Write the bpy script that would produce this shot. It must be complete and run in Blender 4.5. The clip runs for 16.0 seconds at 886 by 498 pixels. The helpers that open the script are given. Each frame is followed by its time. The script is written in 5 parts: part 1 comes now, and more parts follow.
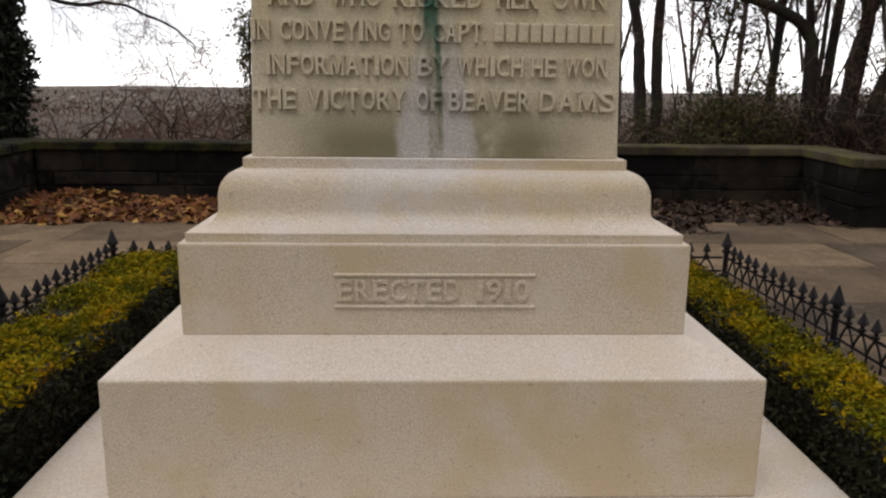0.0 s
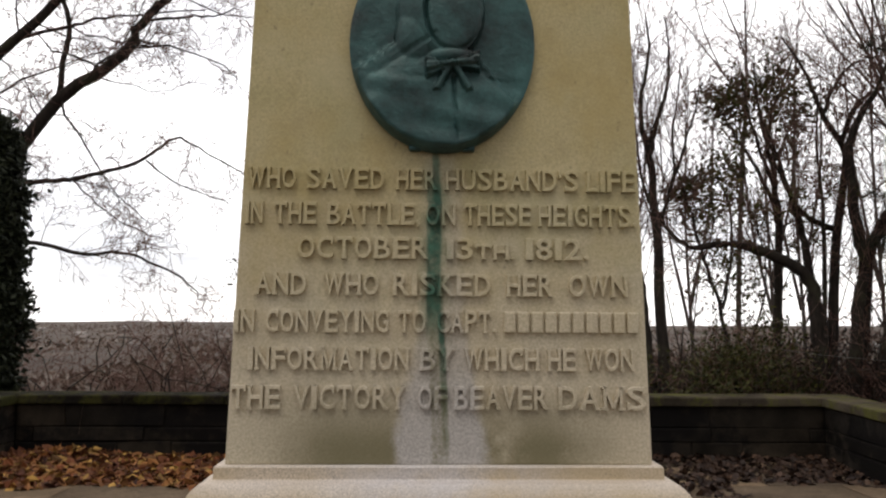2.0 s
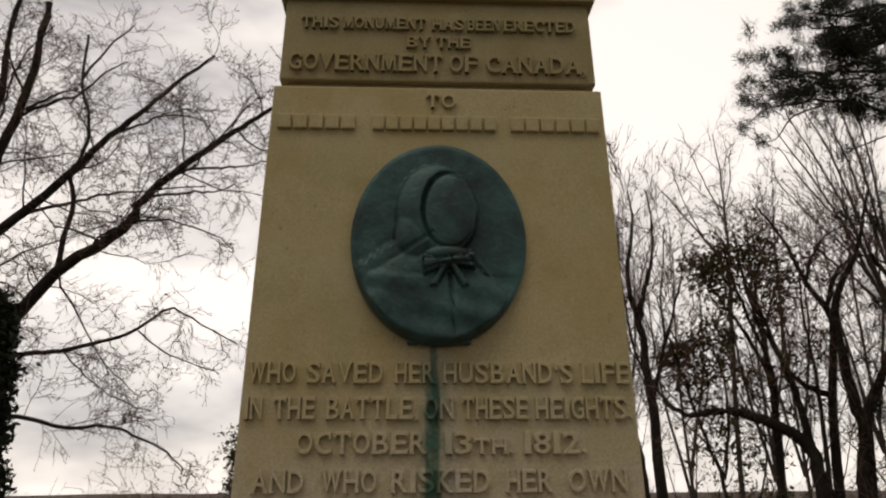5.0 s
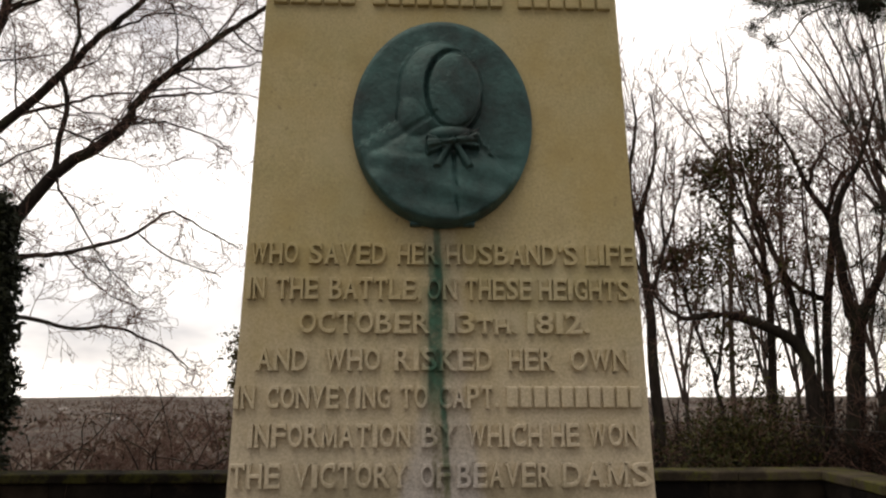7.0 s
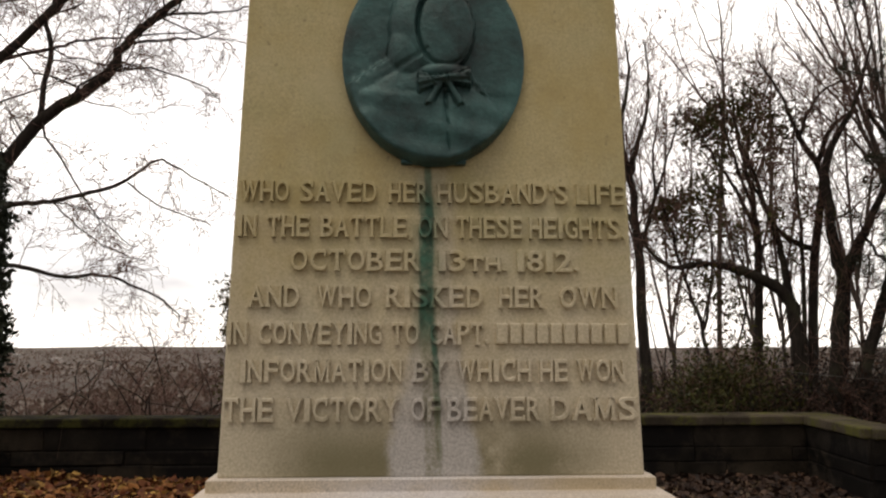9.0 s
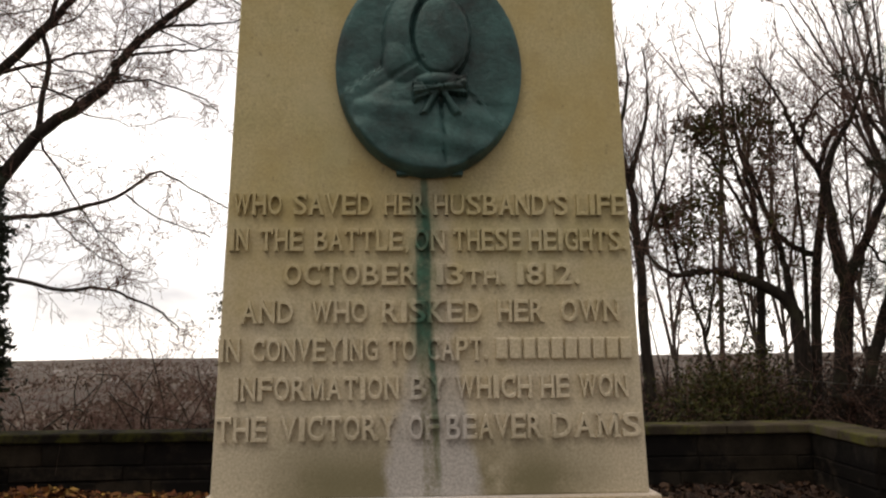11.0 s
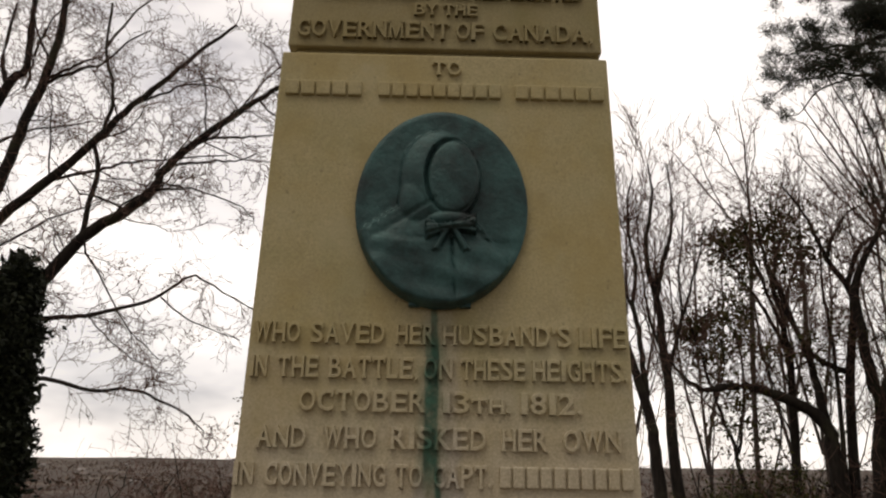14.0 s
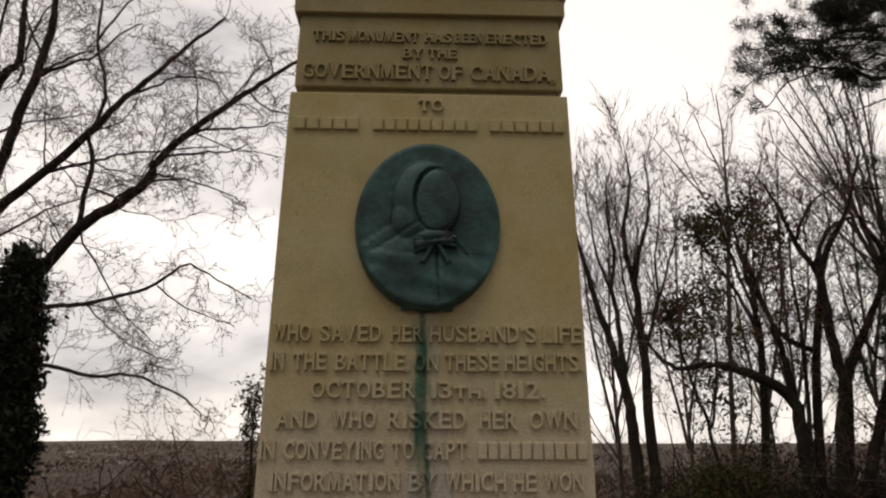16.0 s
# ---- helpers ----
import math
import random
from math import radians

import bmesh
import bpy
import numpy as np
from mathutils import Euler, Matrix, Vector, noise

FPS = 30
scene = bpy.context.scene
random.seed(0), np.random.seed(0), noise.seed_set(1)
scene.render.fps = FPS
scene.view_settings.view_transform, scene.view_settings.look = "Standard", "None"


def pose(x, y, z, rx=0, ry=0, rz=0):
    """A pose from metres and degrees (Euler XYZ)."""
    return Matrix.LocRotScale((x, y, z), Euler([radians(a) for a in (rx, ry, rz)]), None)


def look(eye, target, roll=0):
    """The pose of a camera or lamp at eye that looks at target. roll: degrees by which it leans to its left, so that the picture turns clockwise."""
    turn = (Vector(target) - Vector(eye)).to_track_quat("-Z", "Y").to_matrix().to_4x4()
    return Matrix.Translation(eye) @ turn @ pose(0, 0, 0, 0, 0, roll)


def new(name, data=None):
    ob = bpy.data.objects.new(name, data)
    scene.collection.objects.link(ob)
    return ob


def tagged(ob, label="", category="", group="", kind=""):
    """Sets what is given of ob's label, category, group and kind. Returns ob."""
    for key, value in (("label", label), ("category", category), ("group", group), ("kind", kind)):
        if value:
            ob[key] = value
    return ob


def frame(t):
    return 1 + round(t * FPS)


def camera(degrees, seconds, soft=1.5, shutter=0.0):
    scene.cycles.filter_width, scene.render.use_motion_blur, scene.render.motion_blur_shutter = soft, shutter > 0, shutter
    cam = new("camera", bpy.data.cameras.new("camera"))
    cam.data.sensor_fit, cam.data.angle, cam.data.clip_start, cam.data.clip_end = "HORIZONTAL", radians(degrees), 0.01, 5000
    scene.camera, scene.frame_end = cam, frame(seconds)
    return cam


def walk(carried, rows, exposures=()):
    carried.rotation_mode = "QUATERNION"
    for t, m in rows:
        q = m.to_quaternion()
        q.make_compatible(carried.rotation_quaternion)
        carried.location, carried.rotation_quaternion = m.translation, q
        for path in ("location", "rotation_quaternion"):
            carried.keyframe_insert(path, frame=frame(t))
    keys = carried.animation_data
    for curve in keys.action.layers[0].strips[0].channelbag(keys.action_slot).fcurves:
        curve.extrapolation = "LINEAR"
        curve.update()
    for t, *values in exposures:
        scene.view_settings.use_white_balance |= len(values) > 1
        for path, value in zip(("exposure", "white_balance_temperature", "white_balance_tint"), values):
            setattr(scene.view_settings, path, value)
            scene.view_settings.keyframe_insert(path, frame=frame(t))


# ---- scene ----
cam = camera(60.2, 16.0, soft=2.2)
# seconds, eye x, y, z, then yaw, pitch and roll in degrees
ROWS = [
    (0.0, -0.084, -3.031, 1.490, -2.03, -12.13, -0.67),
    (0.5, -0.048, -2.757, 1.520, -0.14, -7.83, -1.33),
    (1.0, -0.029, -2.617, 1.563, -0.62, -5.15, -1.57),
    (1.5, -0.054, -2.600, 1.636, -1.67, 0.20, -0.43),
    (2.0, -0.084, -2.634, 1.698, -1.93, 5.21, -0.41),
    (2.5, -0.096, -2.689, 1.765, -1.99, 11.92, -0.53),
    (3.0, -0.098, -2.728, 1.830, -1.95, 16.40, -0.80),
    (5.5, -0.113, -2.712, 1.771, -2.52, 17.33, 0.38),
    (6.0, -0.114, -2.697, 1.744, -2.48, 14.54, 0.34),
    (6.5, -0.118, -2.674, 1.720, -2.71, 12.27, 0.34),
    (7.0, -0.123, -2.651, 1.705, -2.61, 10.58, -0.01),
    (7.5, -0.118, -2.635, 1.688, -2.72, 9.07, 0.01),
    (8.0, -0.113, -2.630, 1.674, -2.81, 7.96, 0.07),
    (8.5, -0.120, -2.639, 1.666, -3.04, 7.68, -0.09),
    (9.0, -0.123, -2.652, 1.657, -3.30, 6.96, -0.06),
    (11.5, -0.104, -2.584, 1.701, -3.14, 8.26, 0.53),
    (12.0, -0.091, -2.614, 1.733, -3.25, 12.01, 0.09),
    (12.5, -0.040, -2.621, 1.752, -2.93, 13.70, -0.56),
    (13.0, -0.016, -2.646, 1.747, -1.70, 14.71, -1.01),
    (13.5, -0.010, -2.681, 1.746, -0.89, 13.83, -0.79),
    (14.0, -0.037, -2.767, 1.749, -1.12, 15.30, -0.98),
    (14.5, -0.106, -2.933, 1.742, -2.19, 14.26, 0.43),
    (15.0, -0.155, -3.086, 1.753, -3.35, 14.42, -0.43),
    (15.5, -0.111, -3.198, 1.758, -3.97, 14.66, -0.05),
    (16.0, -0.043, -3.339, 1.744, -1.92, 13.80, -0.23),
]
EXPOSURES = [(0.0, 0.36, 6500, 10), (1.0, 0.42, 6500, 10), (1.5, 0.52, 6500, 10), (2.0, 0.34, 6550, 10), (2.6, 0.16, 6700, 10), (3.0, -0.3, 6850, 10), (5.5, -0.46, 7200, 12), (6.5, -0.12, 7100, 11), (7.0, 0.06, 7100, 11),
             (9.0, 0.23, 7050, 11), (11.5, 0.16, 7050, 11), (12.5, -0.11, 7050, 11), (13.5, -0.12, 7050, 11), (14.5, -0.35, 7100, 12), (16.0, -0.41, 7150, 12)]
walk(cam, [(t, pose(x, y, z, 90 + pitch, roll, yaw)) for t, x, y, z, yaw, pitch, roll in ROWS], EXPOSURES)

# ---- sky and light: a bright, thinly broken overcast ----
world = bpy.data.worlds.new("world")
scene.world = world
world.use_nodes = True
wn, wl = world.node_tree.nodes, world.node_tree.links
wn.clear()
w_out = wn.new("ShaderNodeOutputWorld")
w_bg = wn.new("ShaderNodeBackground")
w_sky = wn.new("ShaderNodeTexSky")
w_sky.sky_type = "NISHITA"
w_sky.sun_disc = False
w_sky.sun_elevation = radians(64)
w_sky.sun_rotation = radians(213)
w_dim = wn.new("ShaderNodeMix")
w_dim.data_type, w_dim.blend_type = "RGBA", "MULTIPLY"
w_dim.inputs[0].default_value = 1.0
w_dim.inputs[7].default_value = (0.13, 0.13, 0.13, 1)
w_co = wn.new("ShaderNodeTexCoord")
w_map = wn.new("ShaderNodeMapping")
w_map.inputs["Scale"].default_value = (1.0, 1.0, 2.6)
w_map.inputs["Location"].default_value = (0.35, 0.2, 0.1)
w_noise = wn.new("ShaderNodeTexNoise")
w_noise.inputs["Scale"].default_value = 2.3
w_noise.inputs["Detail"].default_value = 5.0
w_noise.inputs["Roughness"].default_value = 0.55
w_ramp = wn.new("ShaderNodeValToRGB")
w_ramp.color_ramp.elements[0].position, w_ramp.color_ramp.elements[0].color = 0.34, (0.56, 0.55, 0.59, 1)
w_ramp.color_ramp.elements[1].position, w_ramp.color_ramp.elements[1].color = 0.55, (1.26, 1.22, 1.21, 1)
w_mix = wn.new("ShaderNodeMix")
w_mix.data_type = "RGBA"
w_mix.inputs[0].default_value = 0.88
wl.new(w_co.outputs["Generated"], w_map.inputs["Vector"])
wl.new(w_map.outputs["Vector"], w_noise.inputs["Vector"])
wl.new(w_noise.outputs["Fac"], w_ramp.inputs["Fac"])
wl.new(w_sky.outputs["Color"], w_dim.inputs[6])
wl.new(w_dim.outputs[2], w_mix.inputs[6])
wl.new(w_ramp.outputs["Color"], w_mix.inputs[7])
# thinner, brighter cloud over the valley than behind the eye
w_sep = wn.new("ShaderNodeSeparateXYZ")
w_range = wn.new("ShaderNodeMapRange")
w_range.inputs["From Min"].default_value, w_range.inputs["From Max"].default_value = -0.8, 0.9
w_range.inputs["To Min"].default_value, w_range.inputs["To Max"].default_value = 0.43, 1.30
w_grad = wn.new("ShaderNodeMix")
w_grad.data_type, w_grad.blend_type = "RGBA", "MULTIPLY"
w_grad.inputs[0].default_value = 1.0
wl.new(w_co.outputs["Generated"], w_sep.inputs["Vector"])
wl.new(w_sep.outputs["Y"], w_range.inputs["Value"])
wl.new(w_mix.outputs[2], w_grad.inputs[6])
wl.new(w_range.outputs["Result"], w_grad.inputs[7])
wl.new(w_grad.outputs[2], w_bg.inputs["Color"])
wl.new(w_bg.outputs["Background"], w_out.inputs["Surface"])
w_bg.inputs["Strength"].default_value = 1.0

sun_data = bpy.data.lights.new("sun", "SUN")
sun_data.energy, sun_data.angle, sun_data.color = 0.75, radians(35), (1.0, 0.95, 0.87)
sun = new("sun", sun_data)
sun.matrix_world = look((-2.5, -3.2, 10), (0, 0.7, 0))


# ---- materials ----
def material(name, base, rough=0.8, metal=0.0):
    m = bpy.data.materials.new(name)
    m.use_nodes = True
    b = m.node_tree.nodes["Principled BSDF"]
    b.inputs["Base Color"].default_value = (*base, 1)
    b.inputs["Roughness"].default_value = rough
    b.inputs["Metallic"].default_value = metal
    b.inputs["Specular IOR Level"].default_value = 0.5 if metal else 0.2
    return m, m.node_tree.nodes, m.node_tree.links, b


def noise_node(n, l, co, scale, detail=4.0, rough=0.6):
    t = n.new("ShaderNodeTexNoise")
    t.inputs["Scale"].default_value = scale
    t.inputs["Detail"].default_value = detail
    t.inputs["Roughness"].default_value = rough
    l.new(co, t.inputs["Vector"])
    return t.outputs["Fac"]


def ramp_node(n, l, fac, *stops):
    r = n.new("ShaderNodeValToRGB")
    e = r.color_ramp.elements
    while len(e) < len(stops):
        e.new(0.5)
    for el, (pos, col) in zip(e, stops):
        el.position = pos
        el.color = (*col, 1) if len(col) == 3 else col
    l.new(fac, r.inputs["Fac"])
    return r.outputs["Color"]


def mix_node(n, l, fac, a, b, mode="MIX"):
    m = n.new("ShaderNodeMix")
    m.data_type, m.blend_type = "RGBA", mode
    for socket, value in ((m.inputs[0], fac), (m.inputs[6], a), (m.inputs[7], b)):
        if isinstance(value, (int, float)):
            socket.default_value = value
        elif isinstance(value, tuple):
            socket.default_value = (*value, 1)
        else:
            l.new(value, socket)
    return m.outputs[2]


def math_node(n, l, op, a, b=0.0, clamp=False):
    m = n.new("ShaderNodeMath")
    m.operation, m.use_clamp = op, clamp
    for socket, value in ((m.inputs[0], a), (m.inputs[1], b)):
        if isinstance(value, (int, float)):
            socket.default_value = value
        else:
            l.new(value, socket)
    return m.outputs[0]


def bump_node(n, l, b, height, strength, distance=0.01):
    k = n.new("ShaderNodeBump")
    k.inputs["Strength"].default_value = strength
    k.inputs["Distance"].default_value = distance
    l.new(height, k.inputs["Height"])
    l.new(k.outputs["Normal"], b.inputs["Normal"])


def smooth_node(n, l, value, lo, hi):
    m = n.new("ShaderNodeMapRange")
    m.interpolation_type = "SMOOTHSTEP"
    m.inputs["From Min"].default_value, m.inputs["From Max"].default_value = lo, hi
    l.new(value, m.inputs["Value"])
    return m.outputs["Result"]


def math_node_vec(n, l, co):
    m = n.new("ShaderNodeMapping")
    m.inputs["Location"].default_value = (7.3, 2.1, 4.4)
    l.new(co, m.inputs["Vector"])
    return m.outputs["Vector"]


def granite(name, tint, streaks, washed=False, grit=1.0, fineness=108.0, moss=0.0):
    """Fine-axed granite: pale and dark crystals, soft weather patches; the shaft also bears the run-off marks below the bronze."""
    m, n, l, b = material(name, tint, 0.78)
    co = n.new("ShaderNodeNewGeometry").outputs["Position"]
    grain = noise_node(n, l, co, fineness, 5.0, 0.80)
    fleck = noise_node(n, l, co, 46.0, 3.0, 0.7)
    patch = noise_node(n, l, co, 2.2, 5.0, 0.6)
    dark = tuple(c * (1 - 0.42 * grit) for c in tint)
    pale = tuple(min(1, c * (1 + 0.38 * grit)) for c in tint)
    c = ramp_node(n, l, grain, (0.36, dark), (0.5, tint), (0.64, pale))
    c = mix_node(n, l, math_node(n, l, "MULTIPLY", smooth_node(n, l, fleck, 0.60, 0.70), 0.36 * grit), c, (0.16, 0.145, 0.13))
    c = mix_node(n, l, math_node(n, l, "MULTIPLY", smooth_node(n, l, patch, 0.42, 0.66), 0.6), c, tuple(q * w for q, w in zip(tint, (0.88, 0.80, 0.58))))
    mott = noise_node(n, l, co, 11.0, 6.0, 0.72)
    c = mix_node(n, l, math_node(n, l, "MULTIPLY", smooth_node(n, l, mott, 0.50, 0.72), 0.26), c, tuple(q * w for q, w in zip(tint, (0.66, 0.62, 0.55))))
    pale_patch = noise_node(n, l, math_node_vec(n, l, co), 3.1, 4.0, 0.6)
    c = mix_node(n, l, math_node(n, l, "MULTIPLY", smooth_node(n, l, pale_patch, 0.52, 0.70), 0.5), c, tuple(min(1, q * w) for q, w in zip(tint, (1.08, 1.13, 1.25))))
    # upward faces paler and cooler: the sky's light put into the colour
    up = n.new("ShaderNodeSeparateXYZ")
    l.new(n.new("ShaderNodeNewGeometry").outputs["True Normal"], up.inputs["Vector"])
    c = mix_node(n, l, math_node(n, l, "MULTIPLY", smooth_node(n, l, up.outputs["Z"], 0.35, 0.9), 0.45), c, ramp_node(n, l, grain, (0.36, (0.38, 0.345, 0.335)), (0.62, (0.66, 0.615, 0.605))))
    if moss:
        # thin green algae in soft drifts, thickest where water lingers
        film_f = noise_node(n, l, math_node_vec(n, l, co), 1.7, 6.0, 0.66)
        c = mix_node(n, l, math_node(n, l, "MULTIPLY", smooth_node(n, l, film_f, 0.46, 0.68), moss), c, tuple(q * w for q, w in zip(tint, (0.56, 0.66, 0.50))))
    # small dark pits
    pit = noise_node(n, l, math_node_vec(n, l, co), 34.0, 2.0, 0.5)
    c = mix_node(n, l, math_node(n, l, "MULTIPLY", smooth_node(n, l, pit, 0.70, 0.76), 0.5), c, tuple(q * 0.42 for q in tint))
    if washed:
        # bleached by the run-off over the middle of the front
        sep = n.new("ShaderNodeSeparateXYZ")
        l.new(co, sep.inputs["Vector"])
        mid = math_node(n, l, "SUBTRACT", 1.0, smooth_node(n, l, math_node(n, l, "ABSOLUTE", sep.outputs["X"]), 0.12, 0.55))
        mid = math_node(n, l, "MULTIPLY", mid, smooth_node(n, l, sep.outputs["Z"], 0.85, 1.05))
        mid = math_node(n, l, "MULTIPLY", mid, smooth_node(n, l, noise_node(n, l, co, 4.0, 5.0, 0.65), 0.32, 0.62))
        c = mix_node(n, l, math_node(n, l, "MULTIPLY", mid, 0.6), c, ramp_node(n, l, grain, (0.36, (0.40, 0.385, 0.40)), (0.62, (0.68, 0.66, 0.68))))
    if streaks:
        sep = n.new("ShaderNodeSeparateXYZ")
        l.new(co, sep.inputs["Vector"])
        x, z = sep.outputs["X"], sep.outputs["Z"]
        wob = math_node(n, l, "MULTIPLY", math_node(n, l, "SUBTRACT", noise_node(n, l, co, 9.0, 4.0), 0.5), 0.09)
        xw = math_node(n, l, "ADD", x, wob)
        # paler, cleaner stone low on the shaft
        pale_low = math_node(n, l, "MULTIPLY", smooth_node(n, l, math_node(n, l, "SUBTRACT", 2.5, math_node(n, l, "ADD", z, math_node(n, l, "MULTIPLY", wob, 6.0))), 0.1, 1.1), 0.66)
        c = mix_node(n, l, pale_low, c, ramp_node(n, l, grain, (0.36, (0.43, 0.378, 0.305)), (0.62, (0.69, 0.612, 0.505))))
        # yellow-brown lichen to either side at the foot of the shaft
        low = smooth_node(n, l, math_node(n, l, "SUBTRACT", 1.75, z), 0.25, 0.50)
        gap = math_node(n, l, "ABSOLUTE", xw)
        lichen = math_node(n, l, "MULTIPLY", low, math_node(n, l, "MULTIPLY", smooth_node(n, l, gap, 0.11, 0.17), math_node(n, l, "SUBTRACT", 1.0, smooth_node(n, l, gap, 0.34, 0.72))))
        mn = smooth_node(n, l, noise_node(n, l, co, 3.6, 6.0, 0.7), 0.14, 0.52)
        c = mix_node(n, l, math_node(n, l, "MULTIPLY", math_node(n, l, "MULTIPLY", lichen, mn), 0.86), c, (0.145, 0.128, 0.064))
        # rain-washed clean stone under the medallion
        wash_half = math_node(n, l, "ADD", 0.082, math_node(n, l, "MULTIPLY", smooth_node(n, l, math_node(n, l, "SUBTRACT", 2.0, z), 0.25, 0.75), 0.085))
        inside = math_node(n, l, "SUBTRACT", wash_half, gap)
        below = smooth_node(n, l, math_node(n, l, "SUBTRACT", 2.33, z), 0.0, 0.1)
        wash = math_node(n, l, "MULTIPLY", smooth_node(n, l, inside, -0.01, 0.04), below)
        wash_up = math_node(n, l, "ADD", 0.25, math_node(n, l, "MULTIPLY", smooth_node(n, l, math_node(n, l, "SUBTRACT", 1.9, z), 0.1, 0.6), 0.5))
        c = mix_node(n, l, math_node(n, l, "MULTIPLY", wash, wash_up), c, ramp_node(n, l, grain, (0.36, (0.28, 0.27, 0.27)), (0.62, (0.52, 0.50, 0.50))))
        # verdigris run: a broad stain under the bronze, narrowing to a dark thread beside a dull olive band
        def band(lo0, lo1, hi0, hi1):
            return math_node(n, l, "MULTIPLY", smooth_node(n, l, z, lo0, lo1), math_node(n, l, "SUBTRACT", 1.0, smooth_node(n, l, z, hi0, hi1)))

        def off(centre, slope, sway):
            mid_x = math_node(n, l, "ADD", centre, math_node(n, l, "MULTIPLY", math_node(n, l, "SUBTRACT", 2.0, z), slope))
            return math_node(n, l, "ABSOLUTE", math_node(n, l, "ADD", math_node(n, l, "SUBTRACT", x, mid_x), math_node(n, l, "MULTIPLY", wob, sway)))

        blot = smooth_node(n, l, noise_node(n, l, co, 13.0, 5.0, 0.7), 0.30, 0.62)
        fine = smooth_node(n, l, noise_node(n, l, co, 42.0, 4.0, 0.7), 0.25, 0.7)
        green = ramp_node(n, l, noise_node(n, l, co, 30.0, 4.0), (0.35, (0.018, 0.060, 0.044)), (0.65, (0.048, 0.150, 0.105)))
        # soft green bloom round the broad stain
        bloom = math_node(n, l, "MULTIPLY", math_node(n, l, "SUBTRACT", 1.0, smooth_node(n, l, off(-0.026, 0.0, 0.4), 0.015, 0.075)), band(1.45, 1.80, 2.16, 2.28))
        c = mix_node(n, l, math_node(n, l, "MULTIPLY", math_node(n, l, "MULTIPLY", bloom, blot), 0.62), c, (0.13, 0.185, 0.105))
        # dull olive band that runs on down to the foot
        olive = math_node(n, l, "MULTIPLY", math_node(n, l, "SUBTRACT", 1.0, smooth_node(n, l, off(-0.030, 0.035, 0.25), 0.018, 0.034)), band(1.15, 1.2, 1.80, 2.0))
        c = mix_node(n, l, math_node(n, l, "MULTIPLY", math_node(n, l, "MULTIPLY", olive, fine), 0.75), c, (0.17, 0.160, 0.085))
        # the broad stain itself
        wide_run = math_node(n, l, "SUBTRACT", 1.0, smooth_node(n, l, off(-0.028, 0.004, 0.22), 0.018, 0.031))
        wide_run = math_node(n, l, "MULTIPLY", wide_run, band(1.60, 1.76, 2.08, 2.22))
        c = mix_node(n, l, math_node(n, l, "MULTIPLY", math_node(n, l, "MULTIPLY", wide_run, math_node(n, l, "ADD", 0.55, math_node(n, l, "MULTIPLY", blot, 0.45))), 0.9), c, green)
        # thin threads above and below it
        upper_run = math_node(n, l, "MULTIPLY", math_node(n, l, "SUBTRACT", 1.0, smooth_node(n, l, off(-0.016, 0.03, 0.25), 0.006, 0.020)), band(2.04, 2.12, 2.27, 2.32))
        c = mix_node(n, l, math_node(n, l, "MULTIPLY", upper_run, 0.7), c, green)
        lower_run = math_node(n, l, "MULTIPLY", math_node(n, l, "SUBTRACT", 1.0, smooth_node(n, l, off(-0.018, 0.052, 0.12), 0.005, 0.016)), band(1.16, 1.40, 1.66, 1.82))
        c = mix_node(n, l, math_node(n, l, "MULTIPLY", math_node(n, l, "MULTIPLY", lower_run, math_node(n, l, "ADD", 0.4, math_node(n, l, "MULTIPLY", blot, 0.6))), 0.85), c, mix_node(n, l, smooth_node(n, l, z, 1.35, 1.62), (0.095, 0.115, 0.045), green))
    l.new(c, b.inputs["Base Color"])
    bump_node(n, l, b, grain, 0.35 * grit, 0.004)
    return m


def rubble(name, a, bcol, moss=0.0, scale=9.0, stains=0.7):
    """Dark weathered stone with stains, each block a little different; moss on upper faces where given."""
    m, n, l, b = material(name, a, 0.95)
    b.inputs["Specular IOR Level"].default_value = 0.06
    co = n.new("ShaderNodeNewGeometry").outputs["Position"]
    big, fine = noise_node(n, l, co, scale * 0.25, 5.0, 0.65), noise_node(n, l, co, scale * 6, 5.0, 0.7)
    c = ramp_node(n, l, big, (0.3, a), (0.7, bcol))
    rnd = n.new("ShaderNodeObjectInfo").outputs["Random"]
    c = mix_node(n, l, 1.0, c, ramp_node(n, l, rnd, (0.0, (0.58, 0.58, 0.60)), (1.0, (1.40, 1.30, 1.16))), "MULTIPLY")
    c = mix_node(n, l, 0.75, c, ramp_node(n, l, fine, (0.3, (0.55, 0.55, 0.55)), (0.7, (1.3, 1.3, 1.3))), "MULTIPLY")
    stain = smooth_node(n, l, noise_node(n, l, co, 0.9, 6.0, 0.68), 0.46, 0.56)
    c = mix_node(n, l, math_node(n, l, "MULTIPLY", stain, stains), c, (0.007, 0.0062, 0.006))
    pale = smooth_node(n, l, noise_node(n, l, math_node_vec(n, l, co), 2.6, 6.0, 0.72), 0.56, 0.72)
    c = mix_node(n, l, math_node(n, l, "MULTIPLY", pale, 0.35 * (1.0 - 0.8 * stains)), c, tuple(min(1.0, q * 2.1) for q in bcol))
    if moss:
        mo = smooth_node(n, l, noise_node(n, l, co, 3.0, 6.0, 0.75), 0.46, 0.62)
        c = mix_node(n, l, math_node(n, l, "MULTIPLY", mo, moss), c, (0.088, 0.092, 0.014))
    l.new(c, b.inputs["Base Color"])
    bump_node(n, l, b, fine, 0.6, 0.012)
    return m


